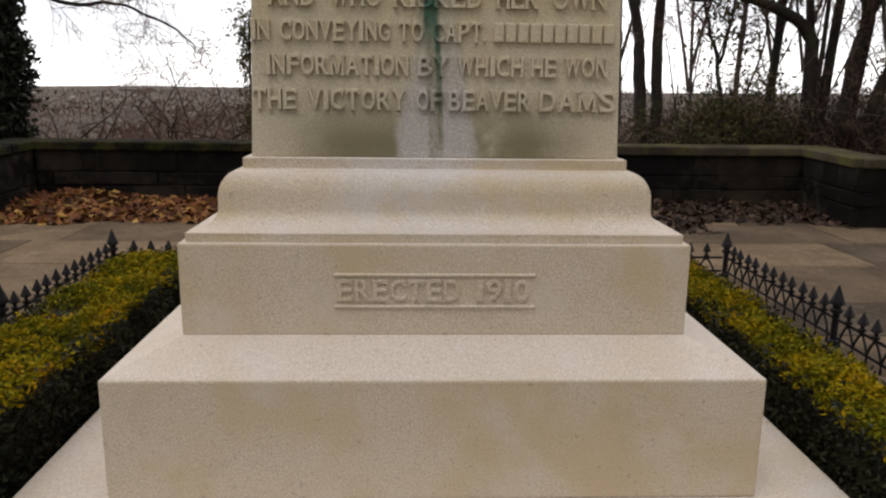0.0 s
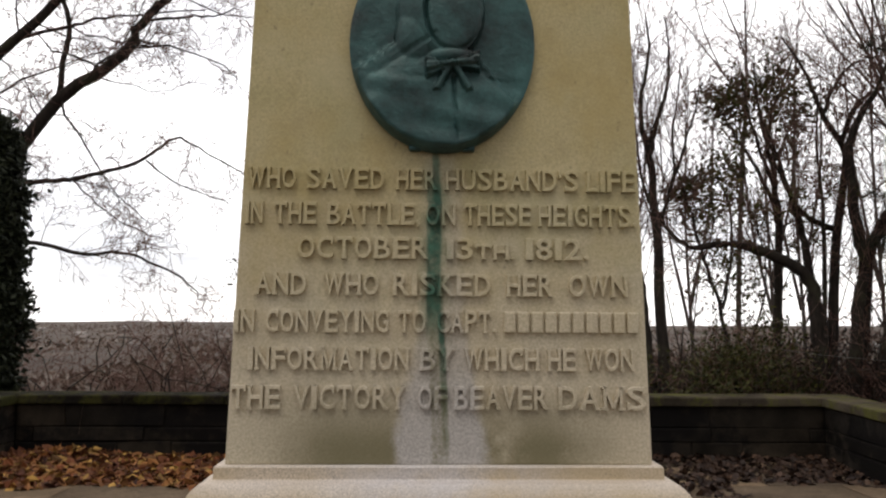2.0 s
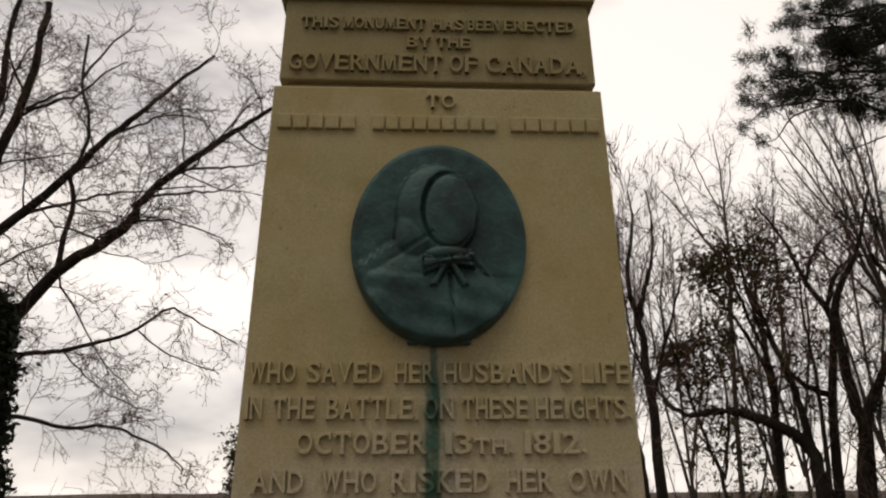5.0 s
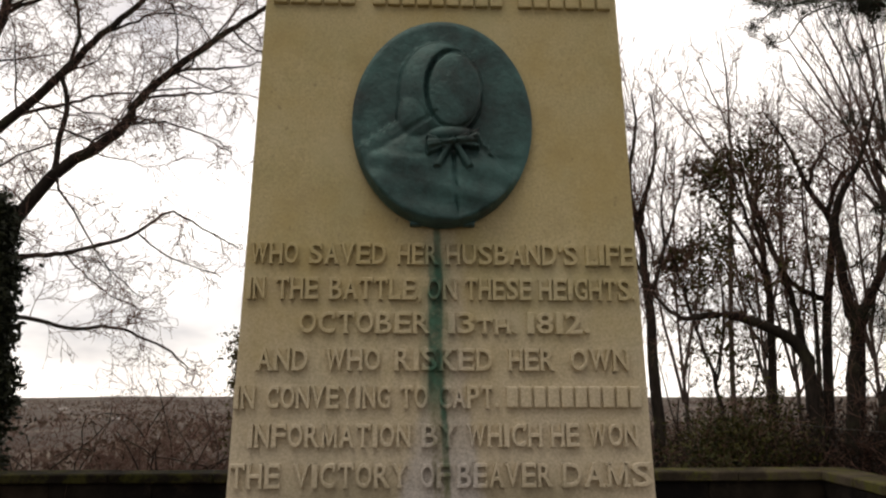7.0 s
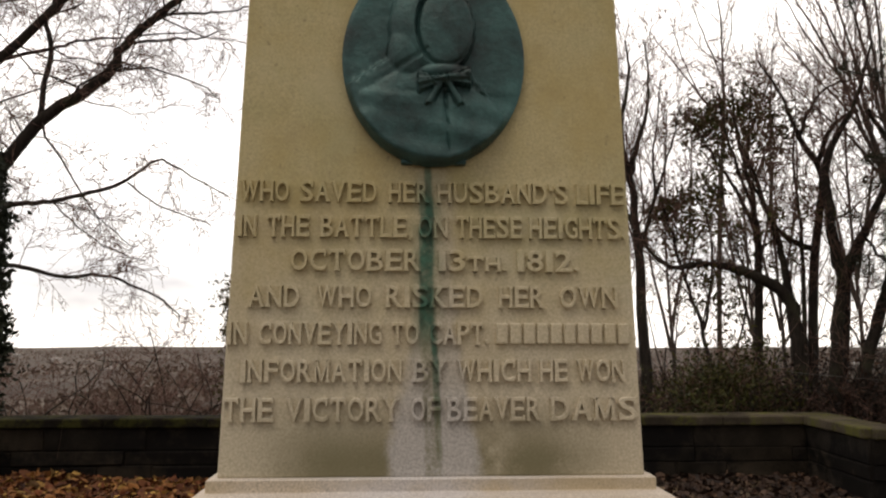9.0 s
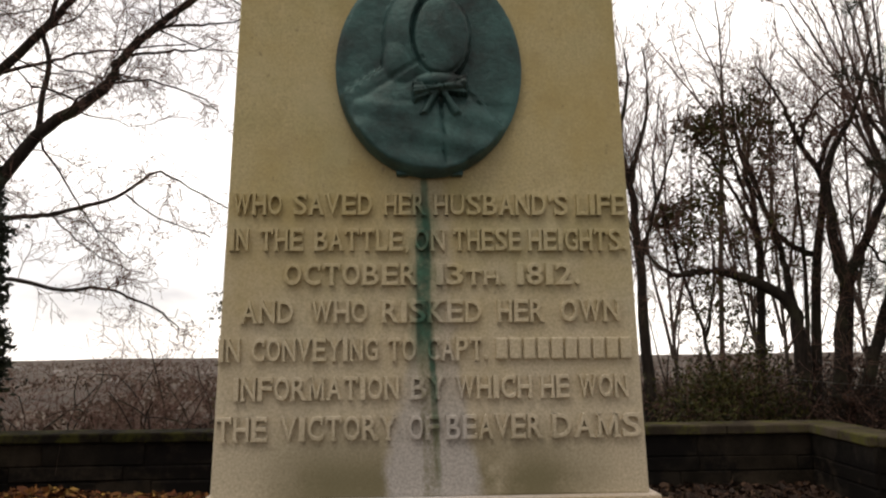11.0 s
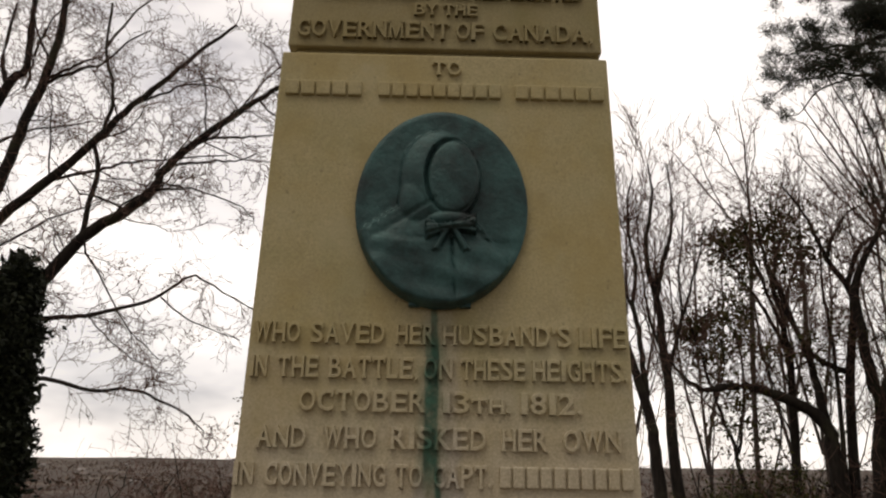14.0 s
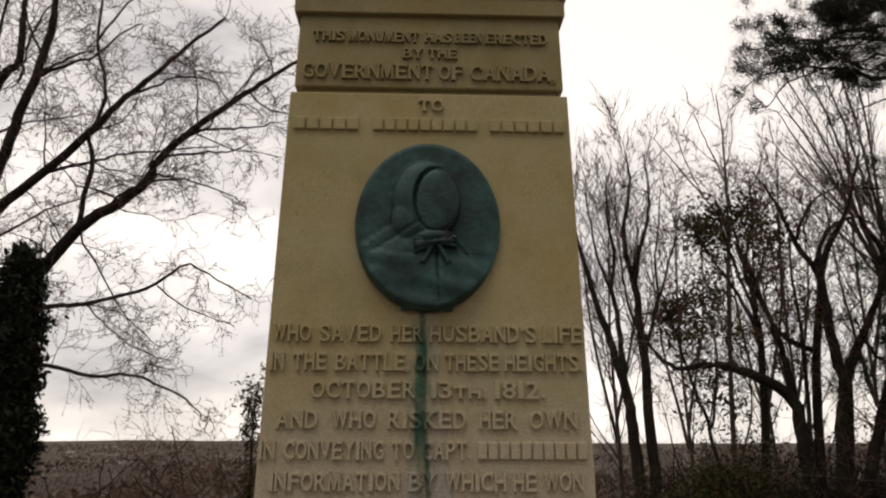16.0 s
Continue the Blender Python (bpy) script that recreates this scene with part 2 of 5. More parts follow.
def leafy(name, cols, rough=0.6):
    m, n, l, b = material(name, cols[0], rough)
    rnd = n.new("ShaderNodeNewGeometry").outputs["Random Per Island"]
    stops = [(i / (len(cols) - 1), c) for i, c in enumerate(cols)]
    l.new(ramp_node(n, l, rnd, *stops), b.inputs["Base Color"])
    return m


def hedge_material(name, cols):
    """Leaf tips that turn from green to rusty yellow in drifts along the hedge."""
    m, n, l, b = material(name, cols[0], 0.7)
    geo = n.new("ShaderNodeNewGeometry")
    stops = [(i / (len(cols) - 1), c) for i, c in enumerate(cols)]
    c = ramp_node(n, l, geo.outputs["Random Per Island"], *stops)
    drift_f = noise_node(n, l, geo.outputs["Position"], 4.6, 5.0, 0.7)
    b.inputs["Specular IOR Level"].default_value = 0.06
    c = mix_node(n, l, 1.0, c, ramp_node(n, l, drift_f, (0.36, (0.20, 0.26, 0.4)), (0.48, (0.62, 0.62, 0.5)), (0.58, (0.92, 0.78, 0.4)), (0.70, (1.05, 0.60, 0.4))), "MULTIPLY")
    l.new(c, b.inputs["Base Color"])
    return m


def bark(name, a, bcol):
    m, n, l, b = material(name, a, 0.9)
    co = n.new("ShaderNodeTexCoord").outputs["Object"]
    mp = n.new("ShaderNodeMapping")
    mp.inputs["Scale"].default_value = (14, 14, 3)
    l.new(co, mp.inputs["Vector"])
    f = noise_node(n, l, mp.outputs["Vector"], 1.6, 6.0, 0.7)
    c = ramp_node(n, l, f, (0.3, a), (0.7, bcol))
    c = mix_node(n, l, math_node(n, l, "MULTIPLY", smooth_node(n, l, noise_node(n, l, co, 1.3), 0.5, 0.7), 0.5), c, (0.075, 0.075, 0.04))
    l.new(c, b.inputs["Base Color"])
    bump_node(n, l, b, f, 0.7, 0.02)
    return m


GRANITE = granite("granite_lower", (0.555, 0.472, 0.368), False, True, 0.88, 150.0)
GRANITE_SHAFT = granite("granite_shaft", (0.474, 0.402, 0.222), True, grit=0.45, moss=0.26)
GRANITE_TOP = granite("granite_upper", (0.350, 0.294, 0.158), False, grit=0.45, moss=0.5)
# the parapet stone in a darker tone, for the north and jog walls
WALL_BLACK = rubble("dark_stained_stone", (0.010, 0.0088, 0.0072), (0.036, 0.030, 0.024), 0.0, 9.0, 0.95)
WALL_STONE = rubble("parapet_stone", (0.016, 0.0138, 0.0118), (0.050, 0.043, 0.035), 0.0, 9.0, 0.9)
COPING_STONE = rubble("coping_stone", (0.007, 0.006, 0.0045), (0.028, 0.023, 0.017), 0.28)
# paler, mossier tone for the copings beyond x = 1.4
COPING_PALE = rubble("pale_coping_stone", (0.036, 0.031, 0.024), (0.085, 0.074, 0.057), 0.65, 9.0, 0.5)
MORTAR = rubble("dark_mortar", (0.009, 0.008, 0.007), (0.022, 0.019, 0.016))
PAVING = rubble("paving_stone", (0.103, 0.078, 0.055), (0.172, 0.134, 0.096), 0.0, 6.0, 0.25)
JOINT_EARTH = rubble("joint_earth", (0.012, 0.010, 0.008), (0.03, 0.025, 0.018))
BARK = bark("grey_bark", (0.012, 0.009, 0.008), (0.042, 0.033, 0.026))
BARK_PALE = bark("young_bark", (0.04, 0.031, 0.027), (0.085, 0.066, 0.056))
TWIG = leafy("reddish_twigs", [(0.095, 0.050, 0.040), (0.165, 0.096, 0.075), (0.12, 0.069, 0.054)], 0.85)
TWIG_FAR = leafy("grey_far_twigs", [(0.07, 0.049, 0.037), (0.15, 0.108, 0.082), (0.105, 0.076, 0.058)], 0.9)
HEDGE_TOP = hedge_material("hedge_yellow_tips", [(0.23, 0.21, 0.006), (0.32, 0.25, 0.007), (0.17, 0.18, 0.006), (0.36, 0.26, 0.008), (0.26, 0.23, 0.007), (0.10, 0.10, 0.005)])
# the tips are truly yellow; side leaves are darkened, shade put into the colour
HEDGE_SIDE = leafy("hedge_shaded_sides", [(0.007, 0.008, 0.004), (0.014, 0.016, 0.006), (0.030, 0.029, 0.010), (0.010, 0.009, 0.005)])
HEDGE_CORE = material("hedge_shaded_core", (0.012, 0.011, 0.006), 0.95)[0]
CEDAR = leafy("cedar_sprays", [(0.007, 0.010, 0.005), (0.014, 0.018, 0.008), (0.022, 0.026, 0.010)])
PINE = leafy("pine_needles", [(0.010, 0.013, 0.007), (0.022, 0.026, 0.012), (0.017, 0.018, 0.009)])
LEAF_BROWN = leafy("clinging_olive_leaves", [(0.035, 0.033, 0.010), (0.075, 0.062, 0.018), (0.045, 0.05, 0.012), (0.09, 0.065, 0.022), (0.03, 0.022, 0.012)])
LEAF_GREEN = leafy("shrub_leaves", [(0.016, 0.020, 0.005), (0.040, 0.040, 0.008), (0.060, 0.052, 0.010), (0.024, 0.027, 0.006)])
LITTER = leafy("fallen_leaves", [(0.11, 0.042, 0.018), (0.30, 0.13, 0.04), (0.035, 0.015, 0.010), (0.46, 0.27, 0.07), (0.06, 0.022, 0.013), (0.20, 0.066, 0.024), (0.03, 0.013, 0.010), (0.15, 0.055, 0.022), (0.05, 0.02, 0.012), (0.33, 0.15, 0.055)], 0.75)
LITTER_DARK = leafy("wet_fallen_leaves", [(0.018, 0.010, 0.007), (0.038, 0.019, 0.011), (0.013, 0.008, 0.007), (0.085, 0.048, 0.03), (0.016, 0.010, 0.008), (0.024, 0.013, 0.008)], 0.6)


def bronze_material():
    m, n, l, b = material("bronze_verdigris", (0.05, 0.10, 0.10), 0.42, 0.35)
    co = n.new("ShaderNodeNewGeometry").outputs["Position"]
    f, g = noise_node(n, l, co, 5.0, 6.0, 0.65), noise_node(n, l, co, 60.0, 4.0, 0.7)
    c = ramp_node(n, l, f, (0.30, (0.012, 0.019, 0.018)), (0.46, (0.022, 0.058, 0.055)), (0.68, (0.046, 0.118, 0.112)))
    c = mix_node(n, l, 0.6, c, ramp_node(n, l, g, (0.3, (0.7, 0.7, 0.7)), (0.7, (1.25, 1.25, 1.25))), "MULTIPLY")
    l.new(c, b.inputs["Base Color"])
    l.new(math_node(n, l, "ADD", 0.32, math_node(n, l, "MULTIPLY", f, 0.3)), b.inputs["Roughness"])
    bump_node(n, l, b, math_node(n, l, "ADD", math_node(n, l, "MULTIPLY", g, 0.35), noise_node(n, l, co, 17.0, 5.0, 0.6)), 0.55, 0.010)
    return m


def iron_material():
    m, n, l, b = material("black_painted_iron", (0.010, 0.010, 0.013), 0.6, 0.0)
    co = n.new("ShaderNodeNewGeometry").outputs["Position"]
    f = noise_node(n, l, co, 40.0, 5.0, 0.7)
    l.new(ramp_node(n, l, f, (0.4, (0.006, 0.006, 0.008)), (0.75, (0.018, 0.013, 0.011))), b.inputs["Base Color"])
    bump_node(n, l, b, f, 0.3, 0.003)
    return m


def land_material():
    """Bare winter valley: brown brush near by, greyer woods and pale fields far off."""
    m, n, l, b = material("valley_ground", (0.10, 0.085, 0.07), 0.95)
    co = n.new("ShaderNodeNewGeometry").outputs["Position"]
    near = ramp_node(n, l, noise_node(n, l, co, 0.9, 6.0, 0.7), (0.3, (0.026, 0.019, 0.014)), (0.5, (0.055, 0.041, 0.030)), (0.7, (0.105, 0.079, 0.057)))
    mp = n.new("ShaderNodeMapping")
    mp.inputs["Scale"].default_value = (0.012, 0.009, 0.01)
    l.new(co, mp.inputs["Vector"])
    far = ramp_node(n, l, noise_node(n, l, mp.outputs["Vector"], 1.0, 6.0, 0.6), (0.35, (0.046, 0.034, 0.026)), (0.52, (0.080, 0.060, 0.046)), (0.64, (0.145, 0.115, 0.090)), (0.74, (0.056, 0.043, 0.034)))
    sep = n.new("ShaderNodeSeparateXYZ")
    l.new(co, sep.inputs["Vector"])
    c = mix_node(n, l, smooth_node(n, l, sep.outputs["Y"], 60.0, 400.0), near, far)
    l.new(c, b.inputs["Base Color"])
    bump_node(n, l, b, noise_node(n, l, co, 3.0, 6.0, 0.7), 0.8, 0.1)
    return m


WIRE = material("galvanised_wire", (0.12, 0.115, 0.11), 0.6, 0.3)[0]
FAR_HOUSE = leafy("far_house_paint", [(0.28, 0.25, 0.23), (0.2, 0.165, 0.145), (0.36, 0.34, 0.32), (0.16, 0.13, 0.115)], 0.8)
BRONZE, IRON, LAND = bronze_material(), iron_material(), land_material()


# ---- builders ----
def mesh_object(name, verts, faces, mat, parent=None, label="", smooth=False):
    me = bpy.data.meshes.new(name)
    me.from_pydata(verts, [], faces)
    for mm in mat if isinstance(mat, (list, tuple)) else [mat]:
        me.materials.append(mm)
    if smooth:
        me.polygons.foreach_set("use_smooth", [True] * len(me.polygons))
    me.update()
    ob = new(name, me)
    if parent:
        ob.parent = parent
    return tagged(ob, label)


def part(name, bm, mat, parent=None, label="", smooth=False):
    me = bpy.data.meshes.new(name)
    bm.normal_update()
    bm.to_mesh(me)
    bm.free()
    me.materials.append(mat)
    if smooth:
        me.polygons.foreach_set("use_smooth", [True] * len(me.polygons))
    ob = new(name, me)
    if parent:
        ob.parent = parent
    return tagged(ob, label)


def thing(name, label, category, group="", at=(0, 0, 0)):
    e = new(name)
    e.empty_display_size = 0.2
    e.location = at
    return tagged(e, label, category, group)


def add_box(bm, x0, x1, y0, y1, z0, z1, bevel=0.0, segs=1):
    r = bmesh.ops.create_cube(bm, size=1.0)
    vs = r["verts"]
    for v in vs:
        v.co = Vector((x0 + (v.co.x + 0.5) * (x1 - x0), y0 + (v.co.y + 0.5) * (y1 - y0), z0 + (v.co.z + 0.5) * (z1 - z0)))
    if bevel:
        es = {e for v in vs for e in v.link_edges}
        bmesh.ops.bevel(bm, geom=list(es), offset=bevel, segments=segs, affect="EDGES", profile=0.6)


def chamfered(cx, cy, cz, sx, sy, sz, ch, rng, jit=0.0):
    """Verts and faces of a box with chamfered edges and slightly uneven corners."""
    verts, idx = [], {}
    for ix in (-1, 1):
        for iy in (-1, 1):
            for iz in (-1, 1):
                j = [rng.uniform(-jit, jit) for _ in range(3)]
                for ax in range(3):
                    s = [sx / 2, sy / 2, sz / 2]
                    d = [ix * (s[0] - ch), iy * (s[1] - ch), iz * (s[2] - ch)]
                    d[ax] = (ix, iy, iz)[ax] * s[ax]
                    idx[(ix, iy, iz, ax)] = len(verts)
                    verts.append((cx + d[0] + j[0], cy + d[1] + j[1], cz + d[2] + j[2]))
    faces = []
    for ax in range(3):
        u, w = (ax + 1) % 3, (ax + 2) % 3
        for s in (-1, 1):
            ring = []
            for a, b in ((-1, -1), (1, -1), (1, 1), (-1, 1)):
                k = [0, 0, 0]
                k[ax], k[u], k[w] = s, a, b
                ring.append(idx[(*k, ax)])
            faces.append(ring if s > 0 else ring[::-1])
        for a in (-1, 1):
            for b in (-1, 1):
                k0, k1 = [0, 0, 0], [0, 0, 0]
                k0[u], k0[w], k0[ax] = a, b, -1
                k1[u], k1[w], k1[ax] = a, b, 1
                f = [idx[(*k0, u)], idx[(*k1, u)], idx[(*k1, w)], idx[(*k0, w)]]
                faces.append(f if a * b > 0 else f[::-1])
    for ix in (-1, 1):
        for iy in (-1, 1):
            for iz in (-1, 1):
                f = [idx[(ix, iy, iz, q)] for q in range(3)]
                faces.append(f if ix * iy * iz > 0 else f[::-1])
    return verts, faces


def square_rings(bm, profile, cx=0.0, cy=0.72):
    """A square-plan moulded block from (half width, height) pairs, bottom to top, closed at both ends."""
    rings = []
    for w, z in profile:
        rings.append([bm.verts.new((cx + sx * w, cy + sy * w, z)) for sx, sy in ((-1, -1), (1, -1), (1, 1), (-1, 1))])
    for a, b in zip(rings, rings[1:]):
        for i in range(4):
            bm.faces.new((a[i], a[(i + 1) % 4], b[(i + 1) % 4], b[i]))
    bm.faces.new(rings[0][::-1])
    bm.faces.new(rings[-1])


# ---- the monument ----
CY = 0.72
monument = thing("monument", "tapering granite monument with raised lettering and bronze medallion", "monument", at=(0, CY, 0))


def mpart(name, bm, mat, label="", smooth=False, parent=None):
    for v in bm.verts:
        v.co.y -= CY
    return part(name, bm, mat, parent or monument, label, smooth)


def block(name, w, z0, z1, mat, label, bevel=0.008):
    bm = bmesh.new()
    add_box(bm, -w, w, CY - w, CY + w, z0, z1, bevel, 2)
    return mpart(name, bm, mat, label)


block("foundation_slab", 1.555, -0.19, -0.005, GRANITE, "wide pale granite foundation slab", 0.012)
bm = bmesh.new()
square_rings(bm, [(1.193, -0.004), (1.193, 0.461), (0.955, 0.556), (0.90, 0.557)])
bmesh.ops.bevel(bm, geom=[e for e in bm.edges if max(v.co.z for v in e.verts) < 0.48], offset=0.009, segments=2, affect="EDGES", profile=0.6)
mpart("lower_step", bm, GRANITE, "pale pinkish granite step with a sloping top")
plinth = block("plinth", 0.961, 0.552, 0.907, GRANITE, "granite plinth block with raised date", 0.008)

bm = bmesh.new()
prof = [(0.936, 0.908), (0.936, 0.940), (0.933, 0.943)]
for i in range(1, 9):
    a = radians(i * 90 / 8)
    prof.append((0.933 - 0.098 * math.sin(a), 0.943 + 0.075 * (1 - math.cos(a))))
for i in range(1, 9):
    a = radians(i * 90 / 8)
    prof.append((0.835 - 0.068 * (1 - math.cos(a)), 1.055 + 0.105 * math.sin(a)))
prof += [(0.754, 1.163), (0.752, 1.166), (0.752, 1.203), (0.748, 1.207)]
square_rings(bm, prof)
moulding = mpart("base_moulding", bm, GRANITE, "granite base moulding with an ogee curve", True)
moulding.data.set_sharp_from_angle(angle=radians(28))


def half_width(z):
    return 0.7203 - 0.0263 * (z - 1.3)


def frustum(name, z0, z1, inset, mat, label):
    bm = bmesh.new()
    square_rings(bm, [(half_width(z0) - inset, z0), (half_width(z1) - inset, z1)])
    bmesh.ops.bevel(bm, geom=bm.edges[:], offset=0.008, segments=2, affect="EDGES", profile=0.6)
    return mpart(name, bm, mat, label)


shaft = frustum("shaft", 1.206, 3.346, 0.0, GRANITE_SHAFT, "tapering buff granite shaft with copper-green run-off stain")
frustum("recessed_joint", 3.345, 3.384, 0.045, GRANITE_TOP, "")
upper_course = frustum("upper_course", 3.383, 3.758, 0.014, GRANITE_TOP, "granite course with three raised lines")
bm = bmesh.new()
square_rings(bm, [(0.636, 3.757), (0.636, 3.772), (0.666, 3.774), (0.668, 3.778), (0.667, 3.852), (0.663, 3.856), (0.648, 3.858), (0.648, 3.885),
                  (0.662, 3.90), (0.684, 3.915), (0.700, 3.94), (0.704, 3.946), (0.704, 3.995), (0.696, 4.002), (0.660, 4.012), (0.640, 4.014)])
mpart("cornice", bm, GRANITE_TOP, "weathered granite cornice")
bm = bmesh.new()
square_rings(bm, [(0.625, 4.012), (0.615, 4.13), (0.595, 4.17), (0.48, 4.24), (0.25, 4.275)])
mpart("capstone", bm, GRANITE_TOP, "low granite capstone")

GLYPHS = {}
WIDTHS = {"I": 0.38, "M": 1.16, "W": 1.28, "'": 0.26, ".": 0.28, ",": 0.30, "1": 0.42, "L": 0.86, "O": 1.04}


# where the slab serifs and the beaks of the capitals sit, in shares of the letter's width and height
SERIFS = {"A": ((0.07, 0), (0.93, 0)), "B": ((0.10, 0), (0.10, 1)), "D": ((0.10, 0), (0.10, 1)), "E": ((0.10, 0), (0.10, 1)), "F": ((0.12, 0), (0.12, 1)),
          "H": ((0.10, 0), (0.10, 1), (0.90, 0), (0.90, 1)), "I": ((0.5, 0), (0.5, 1)), "K": ((0.10, 0), (0.10, 1), (0.92, 0), (0.88, 1)), "L": ((0.12, 0), (0.12, 1)),
          "M": ((0.10, 0), (0.90, 0), (0.10, 1), (0.90, 1)), "N": ((0.10, 0), (0.08, 1), (0.90, 1)), "P": ((0.12, 0), (0.12, 1)), "R": ((0.10, 0), (0.10, 1), (0.92, 0)),
          "T": ((0.5, 0),), "U": ((0.10, 1), (0.90, 1)), "V": ((0.07, 1), (0.93, 1)), "W": ((0.05, 1), (0.95, 1)), "Y": ((0.07, 1), (0.93, 1), (0.5, 0)), "1": ((0.6, 0),)}
BEAKS = {"T": ((0.05, 0.74, 1.0), (0.95, 0.74, 1.0)), "E": ((0.94, 0.78, 1.0), (0.96, 0.0, 0.24)), "F": ((0.95, 0.76, 1.0),), "L": ((0.95, 0.0, 0.26),),
         "C": ((0.90, 0.66, 0.98),), "G": ((0.90, 0.68, 0.98),), "S": ((0.88, 0.70, 0.99), (0.10, 0.01, 0.30))}


def raised_quad(co, polys, quad, inset=0.018):
    """Adds a raised four-cornered piece with sloping sides to a glyph."""
    o = len(co)
    cx, cy = sum(q[0] for q in quad) / 4, sum(q[1] for q in quad) / 4
    for z, k in ((0.0, 0.0), (0.86, 0.0), (0.985, inset)):
        for x, y in quad:
            co.append([x + (cx - x) * k * 4, y + (cy - y) * k * 4, z])
    turn = sum(a[0] * b[1] - b[0] * a[1] for a, b in zip(quad, quad[1:] + quad[:1])) > 0
    rings = [[o + 4 * r + i for i in range(4)] for r in range(3)]
    for lo, hi in zip(rings, rings[1:]):
        for i in range(4):
            f = (lo[i], lo[(i + 1) % 4], hi[(i + 1) % 4], hi[i])
            polys.append(f if turn else f[::-1])
    polys.append(tuple(rings[2]) if turn else tuple(rings[2][::-1]))


def glyph(ch):
    """One bold raised capital: points and faces, standing on the line, its cap height 1 and its width 1."""
    if ch in GLYPHS:
        return GLYPHS[ch]
    cu = bpy.data.curves.new("lettering", "FONT")
    cu.body = ch
    cu.extrude, cu.bevel_depth, cu.bevel_resolution, cu.resolution_u = 0.10, 0.018, 1, 3
    cu.offset = -0.004
    tmp = new("lettering", cu)
    me = bpy.data.meshes.new_from_object(tmp.evaluated_get(bpy.context.evaluated_depsgraph_get()))
    bpy.data.objects.remove(tmp)
    bpy.data.curves.remove(cu)
    co = np.empty(len(me.vertices) * 3)
    me.vertices.foreach_get("co", co)
    co = co.reshape(-1, 3)
    polys = [tuple(p.vertices) for p in me.polygons]
    bpy.data.meshes.remove(me)
    lo, hi = co.min(0), co.max(0)
    co[:, 0] = (co[:, 0] - lo[0]) / (hi[0] - lo[0])
    co[:, 2] = (co[:, 2] - lo[2]) / (hi[2] - lo[2])
    co[:, 1] = (co[:, 1] - lo[1]) / (hi[1] - lo[1]) if ch not in ".,'" else (co[:, 1] + 0.045) / 0.80
    co, polys = co.tolist(), list(polys)
    wide = WIDTHS.get(ch, 1.0)
    if ch == "M":
        co, polys = [], []
        for quad in (((0.06, 0), (0.19, 0), (0.19, 1), (0.06, 1)), ((0.81, 0), (0.94, 0), (0.94, 1), (0.81, 1)),
                     ((0.07, 1), (0.21, 1), (0.56, 0.16), (0.46, 0.0)), ((0.93, 1), (0.79, 1), (0.44, 0.16), (0.54, 0.0))):
            raised_quad(co, polys, quad)
    for x, y in SERIFS.get(ch, ()):
        h = 0.17 / wide
        x0, x1 = max(x - h, -0.04), min(x + h, 1.04)
        raised_quad(co, polys, ((x0, 0.0), (x1, 0.0), (x1, 0.10), (x0, 0.10)) if y == 0 else ((x0, 0.90), (x1, 0.90), (x1, 1.0), (x0, 1.0)))
    for x, y0, y1 in BEAKS.get(ch, ()):
        h = 0.065 / wide
        raised_quad(co, polys, ((x - h, y0), (x + h, y0), (x + h, y1), (x - h, y1)))
    GLYPHS[ch] = np.array(co), polys
    return GLYPHS[ch]


def letters(owner, text, x0, x1, z0, z1, face_y, lean, mat, depth=0.018):
    """Raised lettering: x0 to x1 across and z0 to z1 high, standing out of a face that leans back by lean."""
    wide = [WIDTHS.get(ch, 1.0) for ch in text]
    gap = 0.17
    unit = (x1 - x0) / (sum(wide) + gap * (len(text) - 1))
    x = x0
    for ch, w in zip(text, wide):
        co, polys = glyph(ch)
        u = x + co[:, 0] * w * unit
        v = z0 + co[:, 1] * (z1 - z0)
        out = np.stack([u, face_y + lean * (v - 1.3) - co[:, 2] * (depth + 0.006) + 0.006 - CY, v], -1)
        mesh_object("raised_letter", out.tolist(), polys, mat, owner)
        x += (w + gap) * unit


def raised_bar(name, x0, x1, z0, z1, face_y, lean, mat, depth=0.014):
    bm = bmesh.new()
    yy = face_y + lean * ((z0 + z1) / 2 - 1.3)
    add_box(bm, x0, x1, yy - depth, yy + 0.006, z0, z1, 0.006, 2)
    return mpart(name, bm, mat, "plain raised bar", parent=shaft)


